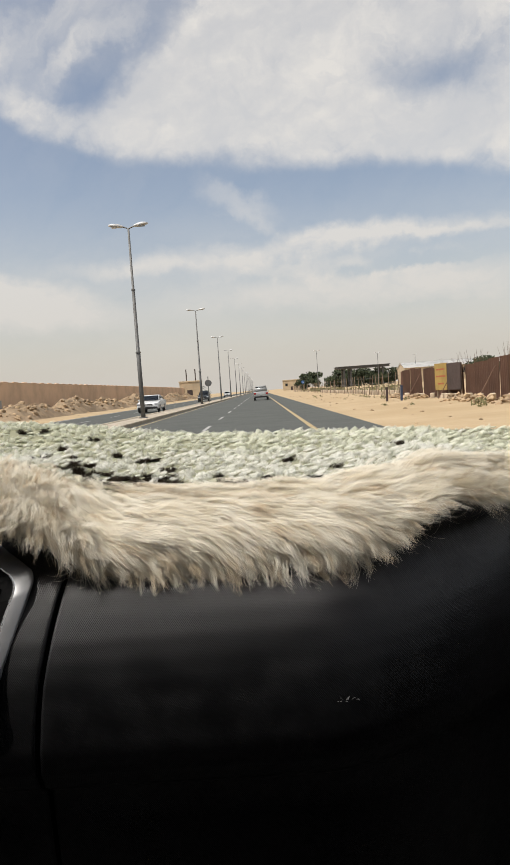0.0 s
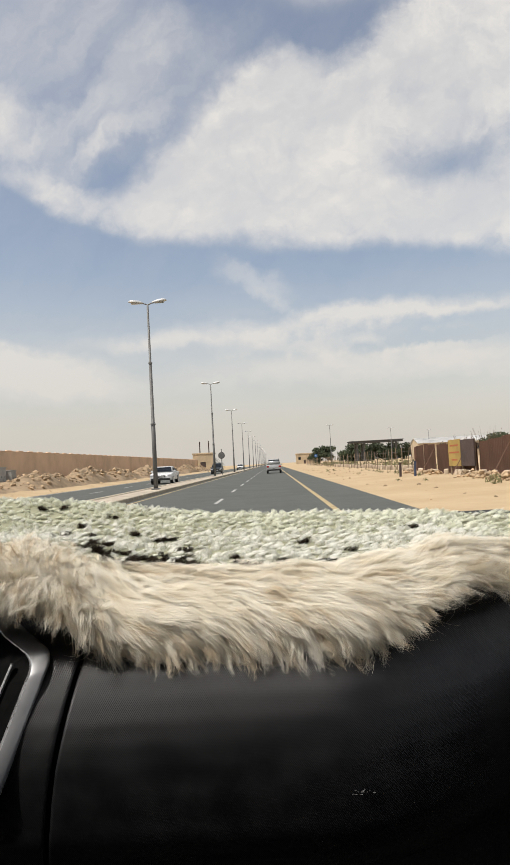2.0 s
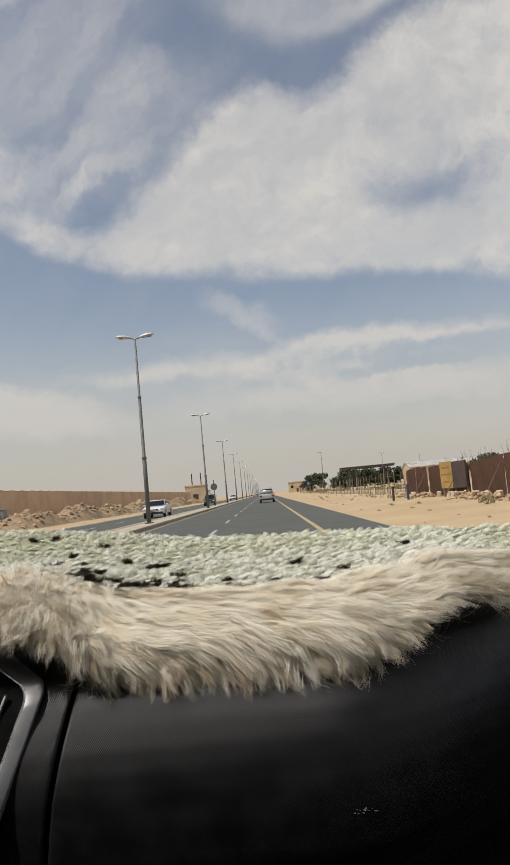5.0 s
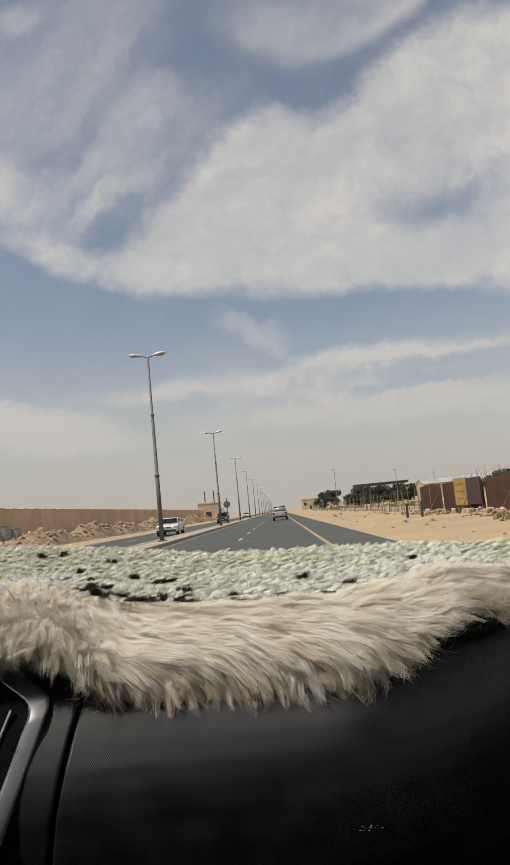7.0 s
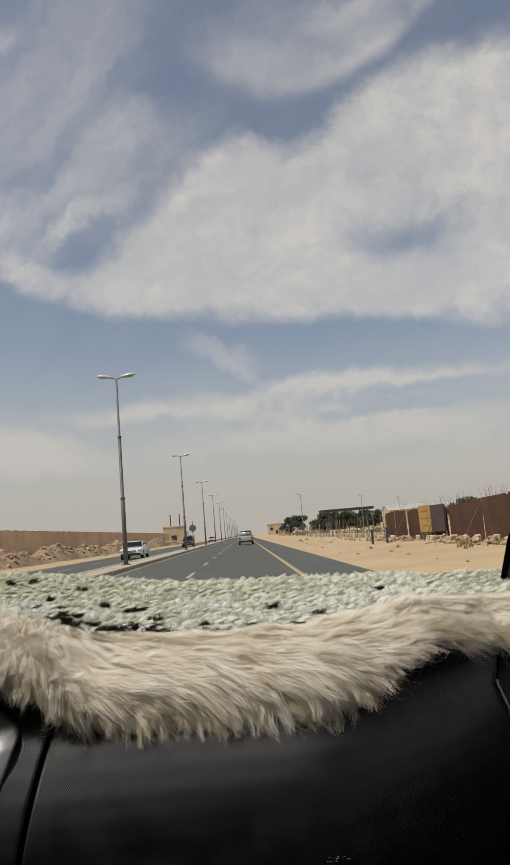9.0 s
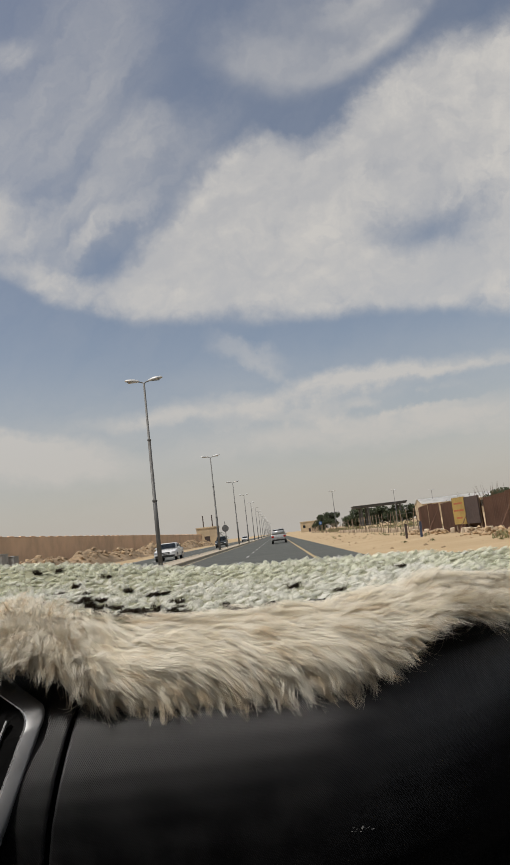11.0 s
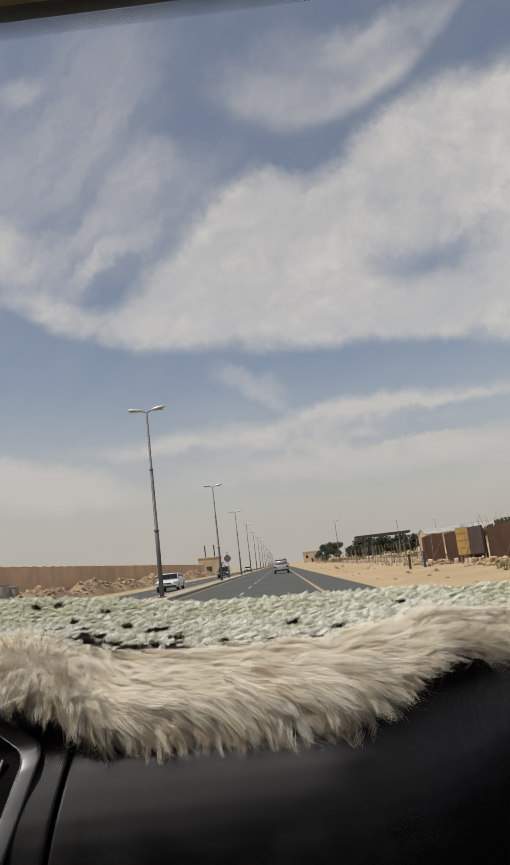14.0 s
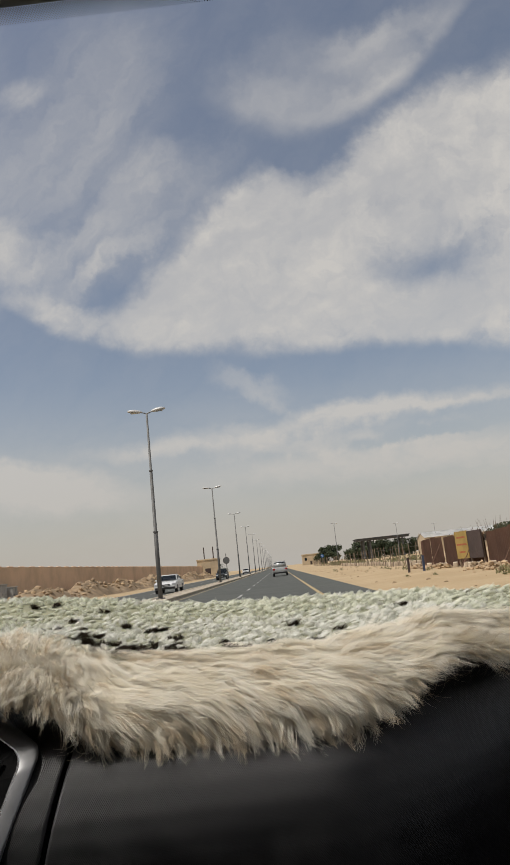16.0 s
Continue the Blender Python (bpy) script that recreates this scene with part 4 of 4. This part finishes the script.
def glass_at(x, v):
    return Vector((x, 1.34 + (0.262 - 1.34) * v, 1.07 + 0.457 * v + 0.05 * math.sin(v * math.pi) - 0.004))


# the printed top edge of the windscreen
tagged(sheet("windscreen_edge", lambda u, v: glass_at(u, v) + Vector((0, 0, 0.003)), spread(-1.02, 0.62, 30), spread(0.983, 0.999, 4), M_FRIT, shell, True, 0.003), "grey printed windscreen edge")
bm = bmesh.new()
for r in range(10):
    for k in range(650):
        c = glass_at(-0.52 + k * 0.0015 + (0.00075 if r % 2 else 0), 0.983 - r * 0.00085)
        s = 0.00062 - r * 0.00003
        bm.faces.new([bm.verts.new(c + Vector((s * a, s * 0.9 * b, -s * 0.4 * b))) for a, b in ((1, 0), (0.3, 0.9), (-0.8, 0.6), (-0.8, -0.6), (0.3, -0.9))])
tagged(part("dot_band", bm, M_FRIT, shell, "grey printed dot band"), kind="stuff")

pillar = empty("windscreen_pillar", pose(0, 0, 0))
path = [Vector(p) for p in ((0.427, 1.13, 1.10), (0.422, 1.06, 1.17), (0.424, 0.93, 1.29), (0.48, 0.60, 1.45), (0.53, 0.27, 1.53))]


def pillar_band(x0, x1, mat, nm, lift, label):
    bm = bmesh.new()
    g = [[bm.verts.new(p + Vector((x0 + (x1 - x0) * k / 4, -lift * math.sin(math.pi * k / 4) - 0.0, 0.0))) for k in range(5)] for p in path]
    for a, b in zip(g, g[1:]):
        for k in range(4):
            bm.faces.new((a[k], a[k + 1], b[k + 1], b[k]))
    bmesh.ops.solidify(bm, geom=bm.faces[:], thickness=0.008)
    bmesh.ops.recalc_face_normals(bm, faces=bm.faces)
    return part(nm, bm, mat, pillar, label, True)


pillar_band(0.012, 0.17, M_PILLAR, "cover", 0.02, "grey pillar cover")
pillar_band(0.0, 0.012, M_GAP, "seal", 0.004, "black rubber seal")
tagged(pillar, "grey trimmed windscreen pillar with a black rubber seal", "pillar")


# ---------------------------------------------------------------- dashboard
DASH = [(1.30, 1.05), (1.10, 1.075), (0.95, 1.068), (0.84, 1.054), (0.785, 1.040), (0.749, 1.020), (0.727, 1.000), (0.711, 0.980), (0.699, 0.960),
        (0.691, 0.940), (0.6855, 0.920), (0.681, 0.890), (0.679, 0.852), (0.686, 0.826), (0.704, 0.802), (0.735, 0.78), (0.76, 0.60), (0.80, 0.22)]


def dash_point(x, k):
    """A point on the dashboard's skin: k runs down its outline."""
    i = min(len(DASH) - 2, int(k))
    f = k - i
    y, z = (DASH[i][0] * (1 - f) + DASH[i + 1][0] * f, DASH[i][1] * (1 - f) + DASH[i + 1][1] * f)
    s = shift(x) * (1.0 if i >= 3 else max(0, (1.3 - y) / 0.46))
    return Vector((x, y + s, z))


def seam_x(k):
    """The groove between the centre and the passenger's panel."""
    return -0.2335 - 0.0036 * max(0, k - 5)


def end_x(k):
    """The outer end of the passenger's panel."""
    return 0.317 + 0.0053 * max(0.0, k - 6.6) + 0.02 * max(0.0, 6.6 - k)


dash = empty("dashboard", pose(0, 0, 0))
KS = [i * 0.25 for i in range(4 * (len(DASH) - 1) + 1)]
sheet("passenger_panel", lambda u, k: dash_point(seam_x(k) + 0.003 + (end_x(k) - seam_x(k) - 0.003) * u, k) - Vector((0, 0, 0.0)),
      [0.0, 0.006] + spread(0.02, 1.0, 40), KS, M_DASH, dash, True, 0.004)["label"] = "grained black passenger panel"
sheet("centre_panel", lambda u, k: dash_point(seam_x(k) - 0.003 - 0.70 * u, k), [0.0, 0.006] + spread(0.02, 1.0, 30), KS, M_DASH, dash, True, 0.004)
sheet("seam", lambda u, k: dash_point(seam_x(k) + u, k) + Vector((0, 0.006, -0.004)), spread(-0.012, 0.012, 3), KS, M_GAP, dash)
sheet("end_cap", lambda u, k: dash_point(end_x(k) + 0.004 + 0.28 * u, k) + Vector((0, 0.004 + 0.10 * u, -0.012)), spread(0, 1, 14), KS, M_CABIN, dash, True, 0.004)
bm = tube([dash_point(end_x(k) + 0.002, k) + Vector((0, -0.001, 0.002)) for k in [6.5 + i * 0.25 for i in range(28)]], 0.0022, 6)
part("end_strip", bm, M_SILVER, dash, "thin glossy edge strip", True)


# silver frame of the air vent
def vent_point(x, z, lift=0.0):
    """A point over the dashboard face at that height."""
    k = 3.0
    while k < 15 and dash_point(x, k).z > z:
        k += 0.05
    p = dash_point(x, k)
    return Vector((x, p.y - lift, z))


def ring(corners, radius, n=7):
    """Rounded outline through corners (x, z)."""
    out = []
    c = [Vector(p) for p in corners]
    for i, p in enumerate(c):
        a, b = (c[i - 1] - p).normalized(), (c[(i + 1) % len(c)] - p).normalized()
        for j in range(n):
            t = j / (n - 1)
            out.append((p + a * radius) * (1 - t) ** 2 + 2 * t * (1 - t) * p + (p + b * radius) * t * t)
    return out


outer = ring([(-0.264, 1.023), (-0.3045, 0.893), (-0.46, 0.893), (-0.46, 1.076), (-0.345, 1.053)], 0.016)
inner = ring([(-0.2845, 1.018), (-0.316, 0.915), (-0.445, 0.915), (-0.445, 1.064), (-0.345, 1.044)], 0.016)
rim = [a * 0.22 + b * 0.78 for a, b in zip(outer, inner)]


def band(lines):
    """A closed band through outlines, each at its height over the panel."""
    bm = bmesh.new()
    loops = [[bm.verts.new(vent_point(p.x, p.y, lift + 0.006)) for p in line] for line, lift in lines]
    for a, b in zip(loops, loops[1:]):
        for k in range(len(a)):
            bm.faces.new((a[k], a[(k + 1) % len(a)], b[(k + 1) % len(a)], b[k]))
    bmesh.ops.recalc_face_normals(bm, faces=bm.faces)
    return bm


vent = part("vent_frame", band(((outer, 0.0), (outer, 0.006), ([a * 0.9 + b * 0.1 for a, b in zip(outer, inner)], 0.009), (rim, 0.0095))), M_SILVER, dash, "satin silver air vent frame", True)
part("inner_bevel", band(((rim, 0.0095), ([a * 0.5 + b * 0.5 for a, b in zip(rim, inner)], 0.0075), (inner, 0.0035), (inner, -0.03))), M_BEVEL, vent, "bright inner edge of the vent frame", True)
bm = bmesh.new()
mid = sum(inner, Vector((0, 0))) / len(inner)
rings = [[bm.verts.new(vent_point(*(mid + (p - mid) * q), 0.0075)) for p in inner] for q in (1.0, 0.75, 0.5, 0.25, 0.02)]
for a, b in zip(rings, rings[1:]):
    for k in range(len(a)):
        bm.faces.new((a[k], a[(k + 1) % len(a)], b[(k + 1) % len(a)], b[k]))
part("vent_backing", bm, M_GAP, vent)
for k in range(5):
    x = -0.306 - k * 0.025
    top, bot = vent_point(x, 1.018, 0.016), vent_point(x - 0.030, 0.925, 0.016)
    part("slat", tube([top, bot], 0.0026, 6), M_SLAT, vent)
    part("slat_edge", tube([top + Vector((0, -0.0035, 0)), bot + Vector((0, -0.0035, 0))], 0.0011, 5), M_CHROME, vent, "thin bright slat edge")

# small scuff on the panel
rng = random.Random(3)
bm = bmesh.new()
for i in range(16):
    x, z = 0.064 + rng.gauss(0, 0.006), 0.888 + rng.gauss(0, 0.0014)
    c = vent_point(x, z, 0.0008)
    s, t = rng.uniform(0.0003, 0.0012), rng.uniform(-0.6, 0.6)
    bm.faces.new([bm.verts.new(c + Vector(p)) for p in ((-s * 1.6, 0, -s * 0.3 + t * s), (s * 1.6, 0, t * s * -1), (s, 0, s * 0.5))])
part("scuff", bm, M_SCUFF, dash, "pale scratches")
tagged(dash, "black grained car dashboard with a silver vent frame", "dashboard")


# ---------------------------------------------------------------- fur dashboard mat
def bump_left(x):
    return step(-x, 0.19, 0.33)


PAD = [(0.766, 1.026), (0.748, 1.024), (0.738, 1.036), (0.741, 1.056), (0.761, 1.074), (0.80, 1.087), (0.845, 1.094), (0.90, 1.100), (0.97, 1.108), (1.06, 1.118), (1.15, 1.126), (1.19, 1.110)]


def pad_point(x, k):
    """A point on the mat's skin: k runs from its front lip to the windscreen."""
    k = max(0.0, min(len(PAD) - 1.001, k))
    i = int(k)
    f = k - i
    y = PAD[i][0] * (1 - f) + PAD[i + 1][0] * f
    z = PAD[i][1] * (1 - f) + PAD[i + 1][1] * f
    front = max(0.0, min(1.0, (1.19 - y) / (1.19 - 0.80)))
    y += shift(x) * front
    back = step(k, 3.8, 5.8)
    z += step(-x, 0.200, 0.262) * 0.056 * (1 - step(k, 2.4, 3.6)) + bump_left(x) * 0.026 * step(k, 2.0, 3.6) * (1 - step(y, 0.88, 1.05))
    z += 0.010 * step(-x, 0.05, 0.3) * back
    z += (0.012 * (1 - step(y, 0.9, 1.1)) * back + (0.010 + 0.036 * (1 - step(k, 1.8, 3.4))) * (1 - back)) * step(x, 0.09, 0.24)
    z += 0.02 * step(-x, 0.15, 0.45) * step(y, 0.9, 1.15)
    z += (0.010 - 0.036 * x) * step(y, 0.94, 1.15)
    z -= 0.034 * step(x, 0.19, 0.36) * (1 - 0.8 * step(k, 3.4, 6.5))
    z += 0.004 * noise.noise((x * 14, y * 14, 1.0)) * (2 <= i < 10)
    return Vector((x, y, z))


def pad_normal(x, k):
    a = pad_point(x + 0.01, k) - pad_point(x - 0.01, k)
    b = pad_point(x, k + 0.3) - pad_point(x, k - 0.3)
    return a.cross(b).normalized()


mat = empty("dash_mat", pose(0, 0, 0))
tagged(mat, "shaggy cream fur dashboard mat, far tufts coloured as in green light", "dash mat")
sheet("backing", lambda u, k: pad_point(u, k), spread(-0.62, 0.50, 90), [i * 0.25 for i in range(45)], M_HIDE, mat, True)


def strand_mesh(name, curves, normals, widths, slots, mats, parent, label):
    """Many tapered flat hairs as one mesh. curves: strands x points x 3."""
    c = np.asarray(curves, np.float64)
    n, p, _ = c.shape
    d = np.gradient(c, axis=1)
    d /= np.linalg.norm(d, axis=2, keepdims=True) + 1e-9
    rs = np.random.RandomState(7)
    side = np.cross(d, np.asarray(normals)[:, None, :] + rs.normal(size=(n, 1, 3)) * 0.15)
    side /= np.linalg.norm(side, axis=2, keepdims=True) + 1e-9
    wd = np.asarray(widths)[:, None, None] * np.linspace(1.0, 0.15, p)[None, :, None] ** 0.7
    v = np.stack([c - side * wd / 2, c + side * wd / 2], axis=2).reshape(-1, 3)
    base = (np.arange(n) * p * 2)[:, None, None] + (np.arange(p - 1) * 2)[None, :, None]
    quads = (base + np.array([0, 1, 3, 2])[None, None, :]).reshape(-1, 4)
    me = bpy.data.meshes.new(name)
    me.vertices.add(len(v))
    me.vertices.foreach_set("co", v.ravel().astype(np.float32))
    me.loops.add(quads.size)
    me.loops.foreach_set("vertex_index", quads.ravel().astype(np.int32))
    me.polygons.add(len(quads))
    me.polygons.foreach_set("loop_start", np.arange(0, quads.size, 4, dtype=np.int32))
    for mt in mats:
        me.materials.append(mt)
    me.polygons.foreach_set("material_index", np.repeat(np.asarray(slots, np.int32), p - 1))
    me.update(calc_edges=True)
    me.polygons.foreach_set("use_smooth", [True] * len(me.polygons))
    ob = new(name, me)
    ob.parent = parent
    return tagged(ob, label, kind="stuff")


def comb(x, k):
    """The way the long hair lies at a place of the trim, along the skin: to the right and down."""
    right = (pad_point(x + 0.01, k) - pad_point(x - 0.01, k)).normalized()
    down = (pad_point(x, k - 0.25) - pad_point(x, k + 0.25)).normalized()
    lean = 1.0 - 0.62 * step(3.4 - k, 0.0, 2.4) * (1 - 0.65 * step(x, 0.06, 0.20))
    lean += 0.35 * noise.noise((x * 9, k * 0.5, 7.0))
    lean *= 1.0 - 1.15 * step(-x, 0.16, 0.27) * (1 - 0.5 * step(k, 3.6, 5.0))
    return (right * lean + down * (0.30 + 0.75 * (1 - abs(lean)))).normalized()


def lock(store, rng, root, way, nrm, length, count, thick, gather, lift, wave, droop, tone, points=7, fine=(0.00024, 0.0005)):
    """One lock of hair: strands that start apart and run together at the tip. way: along the skin."""
    side = way.cross(nrm).normalized()
    bend, pace = rng.uniform(0, 6.28), rng.uniform(4.0, 8.0)
    hook = rng.gauss(0, 0.25)
    for _ in range(count):
        o = side * rng.gauss(0, thick) + way * rng.gauss(0, thick * 1.6) + nrm * rng.gauss(0, thick * 0.3)
        ln = length * rng.uniform(0.68, 1.12)
        j = wave + rng.gauss(0, 0.0008)
        stray = side * rng.gauss(0, 0.05 * ln) + nrm * rng.gauss(0, 0.03 * ln)
        pts = []
        for q in range(points):
            t = q / (points - 1)
            p = root + o * (1 - gather * t ** 1.2) + way * ln * t + stray * t * t
            p += nrm * (lift * math.sin(min(1.0, t * 1.25) * math.pi * 0.8))
            p += side * (j * (math.sin(t * pace + bend) - math.sin(bend)) * t ** 0.6 + hook * 0.4 * ln * t ** 3)
            p += Vector((0, 0, -droop * ln * t * t))
            pts.append(tuple(p))
        store[0].append(pts)
        store[1].append(tuple(nrm))
        store[2].append(rng.uniform(*fine))
        store[3].append(tone)


def long_fur():
    rng = random.Random(21)
    coat = ([], [], [], [])
    # the coat, combed to the right over the roll
    for _ in range(5600):
        x = rng.uniform(-0.60, 0.48)
        k = 1.9 + (4.0 + 0.9 * step(-x, 0.22, 0.36)) * rng.random() ** 0.9
        nrm, d = pad_normal(x, k), comb(x, k)
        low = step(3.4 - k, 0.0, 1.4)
        d = (d + Vector((rng.gauss(0, 0.13 + 0.10 * low), rng.gauss(0, 0.08), rng.gauss(0, 0.07 + 0.06 * low)))).normalized()
        if x < -0.24:
            d = (d + Vector((rng.gauss(0, 0.35), rng.gauss(0, 0.2), rng.gauss(0, 0.2)))).normalized()
        patch = noise.noise((x * 16, k * 0.9, 2.0))
        length = rng.uniform(0.034, 0.068) * (1 - 0.35 * low) * (1 - 0.30 * step(-x, 0.17, 0.27))
        # tan in patches and on the hump; more low down to colour in underside shade
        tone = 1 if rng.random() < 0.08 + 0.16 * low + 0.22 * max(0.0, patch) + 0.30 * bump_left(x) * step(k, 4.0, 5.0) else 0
        lock(coat, rng, pad_point(x, k), d, nrm, length, rng.randint(15, 27), rng.uniform(0.0022, 0.0048), rng.uniform(0.55, 0.92),
             max(0.001, rng.gauss(0.006, 0.004)), rng.uniform(0.0008, 0.0042), 0.06 + 0.10 * low, tone)
    # hanging locks along the lower edge, with gaps between them
    x = -0.47
    while x < 0.42:
        right = step(x, 0.07, 0.16)
        x += rng.uniform(0.0030, 0.0075) * (1 + 0.4 * right)
        if noise.noise((x * 55, 0.0, 9.0)) < -0.26:
            continue
        for _ in range(3):
            k = rng.uniform(1.25, 2.7)
            xx = x + rng.gauss(0, 0.004)
            nrm = (pad_normal(xx, k) + Vector((0, -0.5, 0))).normalized()
            lean = 0.28 + 0.75 * right + 0.45 * noise.noise((xx * 22, 3.0, 1.0)) - 0.75 * step(-xx, 0.20, 0.27)
            d = Vector((lean + rng.gauss(0, 0.18), -0.46 + rng.gauss(0, 0.10), -1.0 + 0.35 * right)).normalized()
            length = rng.uniform(0.020, 0.036) * (1.0 + 0.35 * noise.noise((xx * 30, 1.0, 5.0))) * (1.35 - 0.55 * right) * (1 - 0.55 * step(-xx, 0.13, 0.20))
            # nearly half are tan, so the shade below the lip is in the colour
            lock(coat, rng, pad_point(xx, k), d, nrm, length, rng.randint(20, 34), rng.uniform(0.0022, 0.0040), rng.uniform(0.72, 0.95),
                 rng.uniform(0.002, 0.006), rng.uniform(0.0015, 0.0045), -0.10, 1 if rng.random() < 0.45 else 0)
    # the two woolly humps at the inner end
    for cx, ck, rx, rk, n in ((-0.315, 3.9, 0.070, 1.4, 380), (-0.252, 2.7, 0.042, 0.9, 300)):
        for _ in range(n):
            a, q = rng.uniform(0, 6.28), rng.random() ** 0.5
            x, k = cx + rx * q * math.cos(a), ck + rk * q * math.sin(a)
            nrm = pad_normal(x, k)
            d = (Vector((math.cos(a) * 0.9, -0.25, math.sin(a) * 0.7 - 0.45)) + Vector((rng.gauss(0, 0.3), rng.gauss(0, 0.2), rng.gauss(0, 0.25)))).normalized()
            lock(coat, rng, pad_point(x, k) + nrm * 0.004, d, nrm, rng.uniform(0.018, 0.036), rng.randint(16, 26), rng.uniform(0.002, 0.004), rng.uniform(0.6, 0.95),
                 rng.uniform(0.004, 0.009), rng.uniform(0.002, 0.006), 0.12, 1 if rng.random() < 0.35 else 0)
    # single fine hairs that stand off the edge
    for _ in range(700):
        x = rng.uniform(-0.46, 0.42)
        root = pad_point(x, rng.uniform(1.1, 2.2))
        r, turn = rng.uniform(0.006, 0.017), rng.choice((-1, 1)) * rng.uniform(0.8, 3.0)
        a0 = rng.uniform(-2.2, -0.6)
        pts, p = [], root + Vector((0, -0.004, 0))
        for q in range(7):
            pts.append(tuple(p))
            a = a0 + turn * q / 6
            p = p + Vector((math.cos(a) * r, rng.uniform(-0.15, 0.0) * r, math.sin(a) * r)) * 0.5
        coat[0].append(pts)
        coat[1].append((0, -1, 0.3))
        coat[2].append(rng.uniform(0.00022, 0.0004))
        coat[3].append(rng.randint(0, 1))
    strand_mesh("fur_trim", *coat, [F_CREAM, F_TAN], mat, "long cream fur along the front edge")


# where black tufts show: along the mat and towards the windscreen
FLECKS = [(-0.363, 1.10), (-0.285, 0.975), (-0.240, 0.875), (-0.228, 0.862), (-0.272, 1.07), (-0.200, 0.848), (-0.182, 0.845), (-0.168, 0.846), (-0.170, 0.866),
          (-0.215, 0.900), (-0.252, 0.925), (-0.180, 0.98), (-0.136, 0.93), (-0.121, 0.858), (-0.108, 0.846), (-0.066, 0.866), (-0.052, 0.846), (-0.040, 0.846),
          (-0.008, 0.860), (0.052, 0.852), (0.120, 0.862), (0.135, 0.868), (-0.310, 1.02), (-0.225, 1.0), (-0.165, 0.90), (-0.190, 0.880), (-0.148, 0.848), (-0.205, 0.864), (-0.260, 0.90), (0.09, 0.90), (0.03, 0.95)]


def tufts():
    rng = random.Random(33)
    pile = ([], [], [], [])
    flecks = FLECKS + [(rng.gauss(-0.190, 0.045), 0.845 + abs(rng.gauss(0, 0.045))) for _ in range(20)] + [(rng.uniform(-0.42, 0.40), rng.uniform(0.9, 1.12)) for _ in range(6)]

    def tuft(x, y, slot, size, lift=1.0):
        k = 5.6
        while k < 10.9 and pad_point(x, k).y < y:
            k += 0.05
        root = pad_point(x, k)
        d = Vector((0.36 + rng.gauss(0, 0.30), -0.30 + rng.gauss(0, 0.25), 0.78)).normalized()
        length = 0.0112 * size * lift
        curl = rng.gauss(0, 0.003)
        for _ in range(46):
            a, q = rng.uniform(0, 6.28), rng.random() ** 0.5
            o = Vector((math.cos(a) * 0.0055, math.sin(a) * 0.0043, 0)) * q * size
            ln = length * (1.1 - 0.45 * q) * rng.uniform(0.75, 1.1)
            pts = []
            for i in range(5):
                t = i / 4
                fan = 1 + 0.9 * t - 1.25 * t * t
                pts.append(tuple(root + o * fan + d * ln * t + Vector((curl * t * t, 0, -0.25 * ln * t * t))))
            pile[0].append(pts)
            pile[1].append(tuple(Vector((o.x * 80, o.y * 80 - 0.25, 0.9)).normalized()))
            pile[2].append(rng.uniform(0.0004, 0.0008))
            pile[3].append(slot)

    for r in range(34):
        y = 0.838 + 0.0100 * r
        x = -0.60 + 0.006 * (r % 2)
        while x < 0.48:
            x += rng.uniform(0.0104, 0.0158)
            yy = y + rng.gauss(0, 0.0028)
            if any(abs(fx - x) < 0.0095 and -0.006 < fy - yy < 0.016 for fx, fy in flecks) or rng.random() < 0.06:
                continue
            # green-tinted hair takes over towards the windscreen, imitating light through its glass
            green = step(y + 0.04 * noise.noise((x * 12, y * 10, 3.0)), 0.95, 1.09)
            tuft(x, yy, 1 if rng.random() < 0.9 * green else 0, rng.uniform(0.8, 1.25))
    for fx, fy in flecks:
        for _ in range(rng.randint(3, 4)):
            tuft(fx + rng.gauss(0, 0.0048), fy + rng.gauss(0, 0.0026), 2, rng.uniform(0.85, 1.1), 1.15)
    strand_mesh("short_nap", *pile, [F_WHITE, F_GREEN_LIT, F_BLACK], mat, "short white and pale green tufts with black flecks")


long_fur()
tufts()
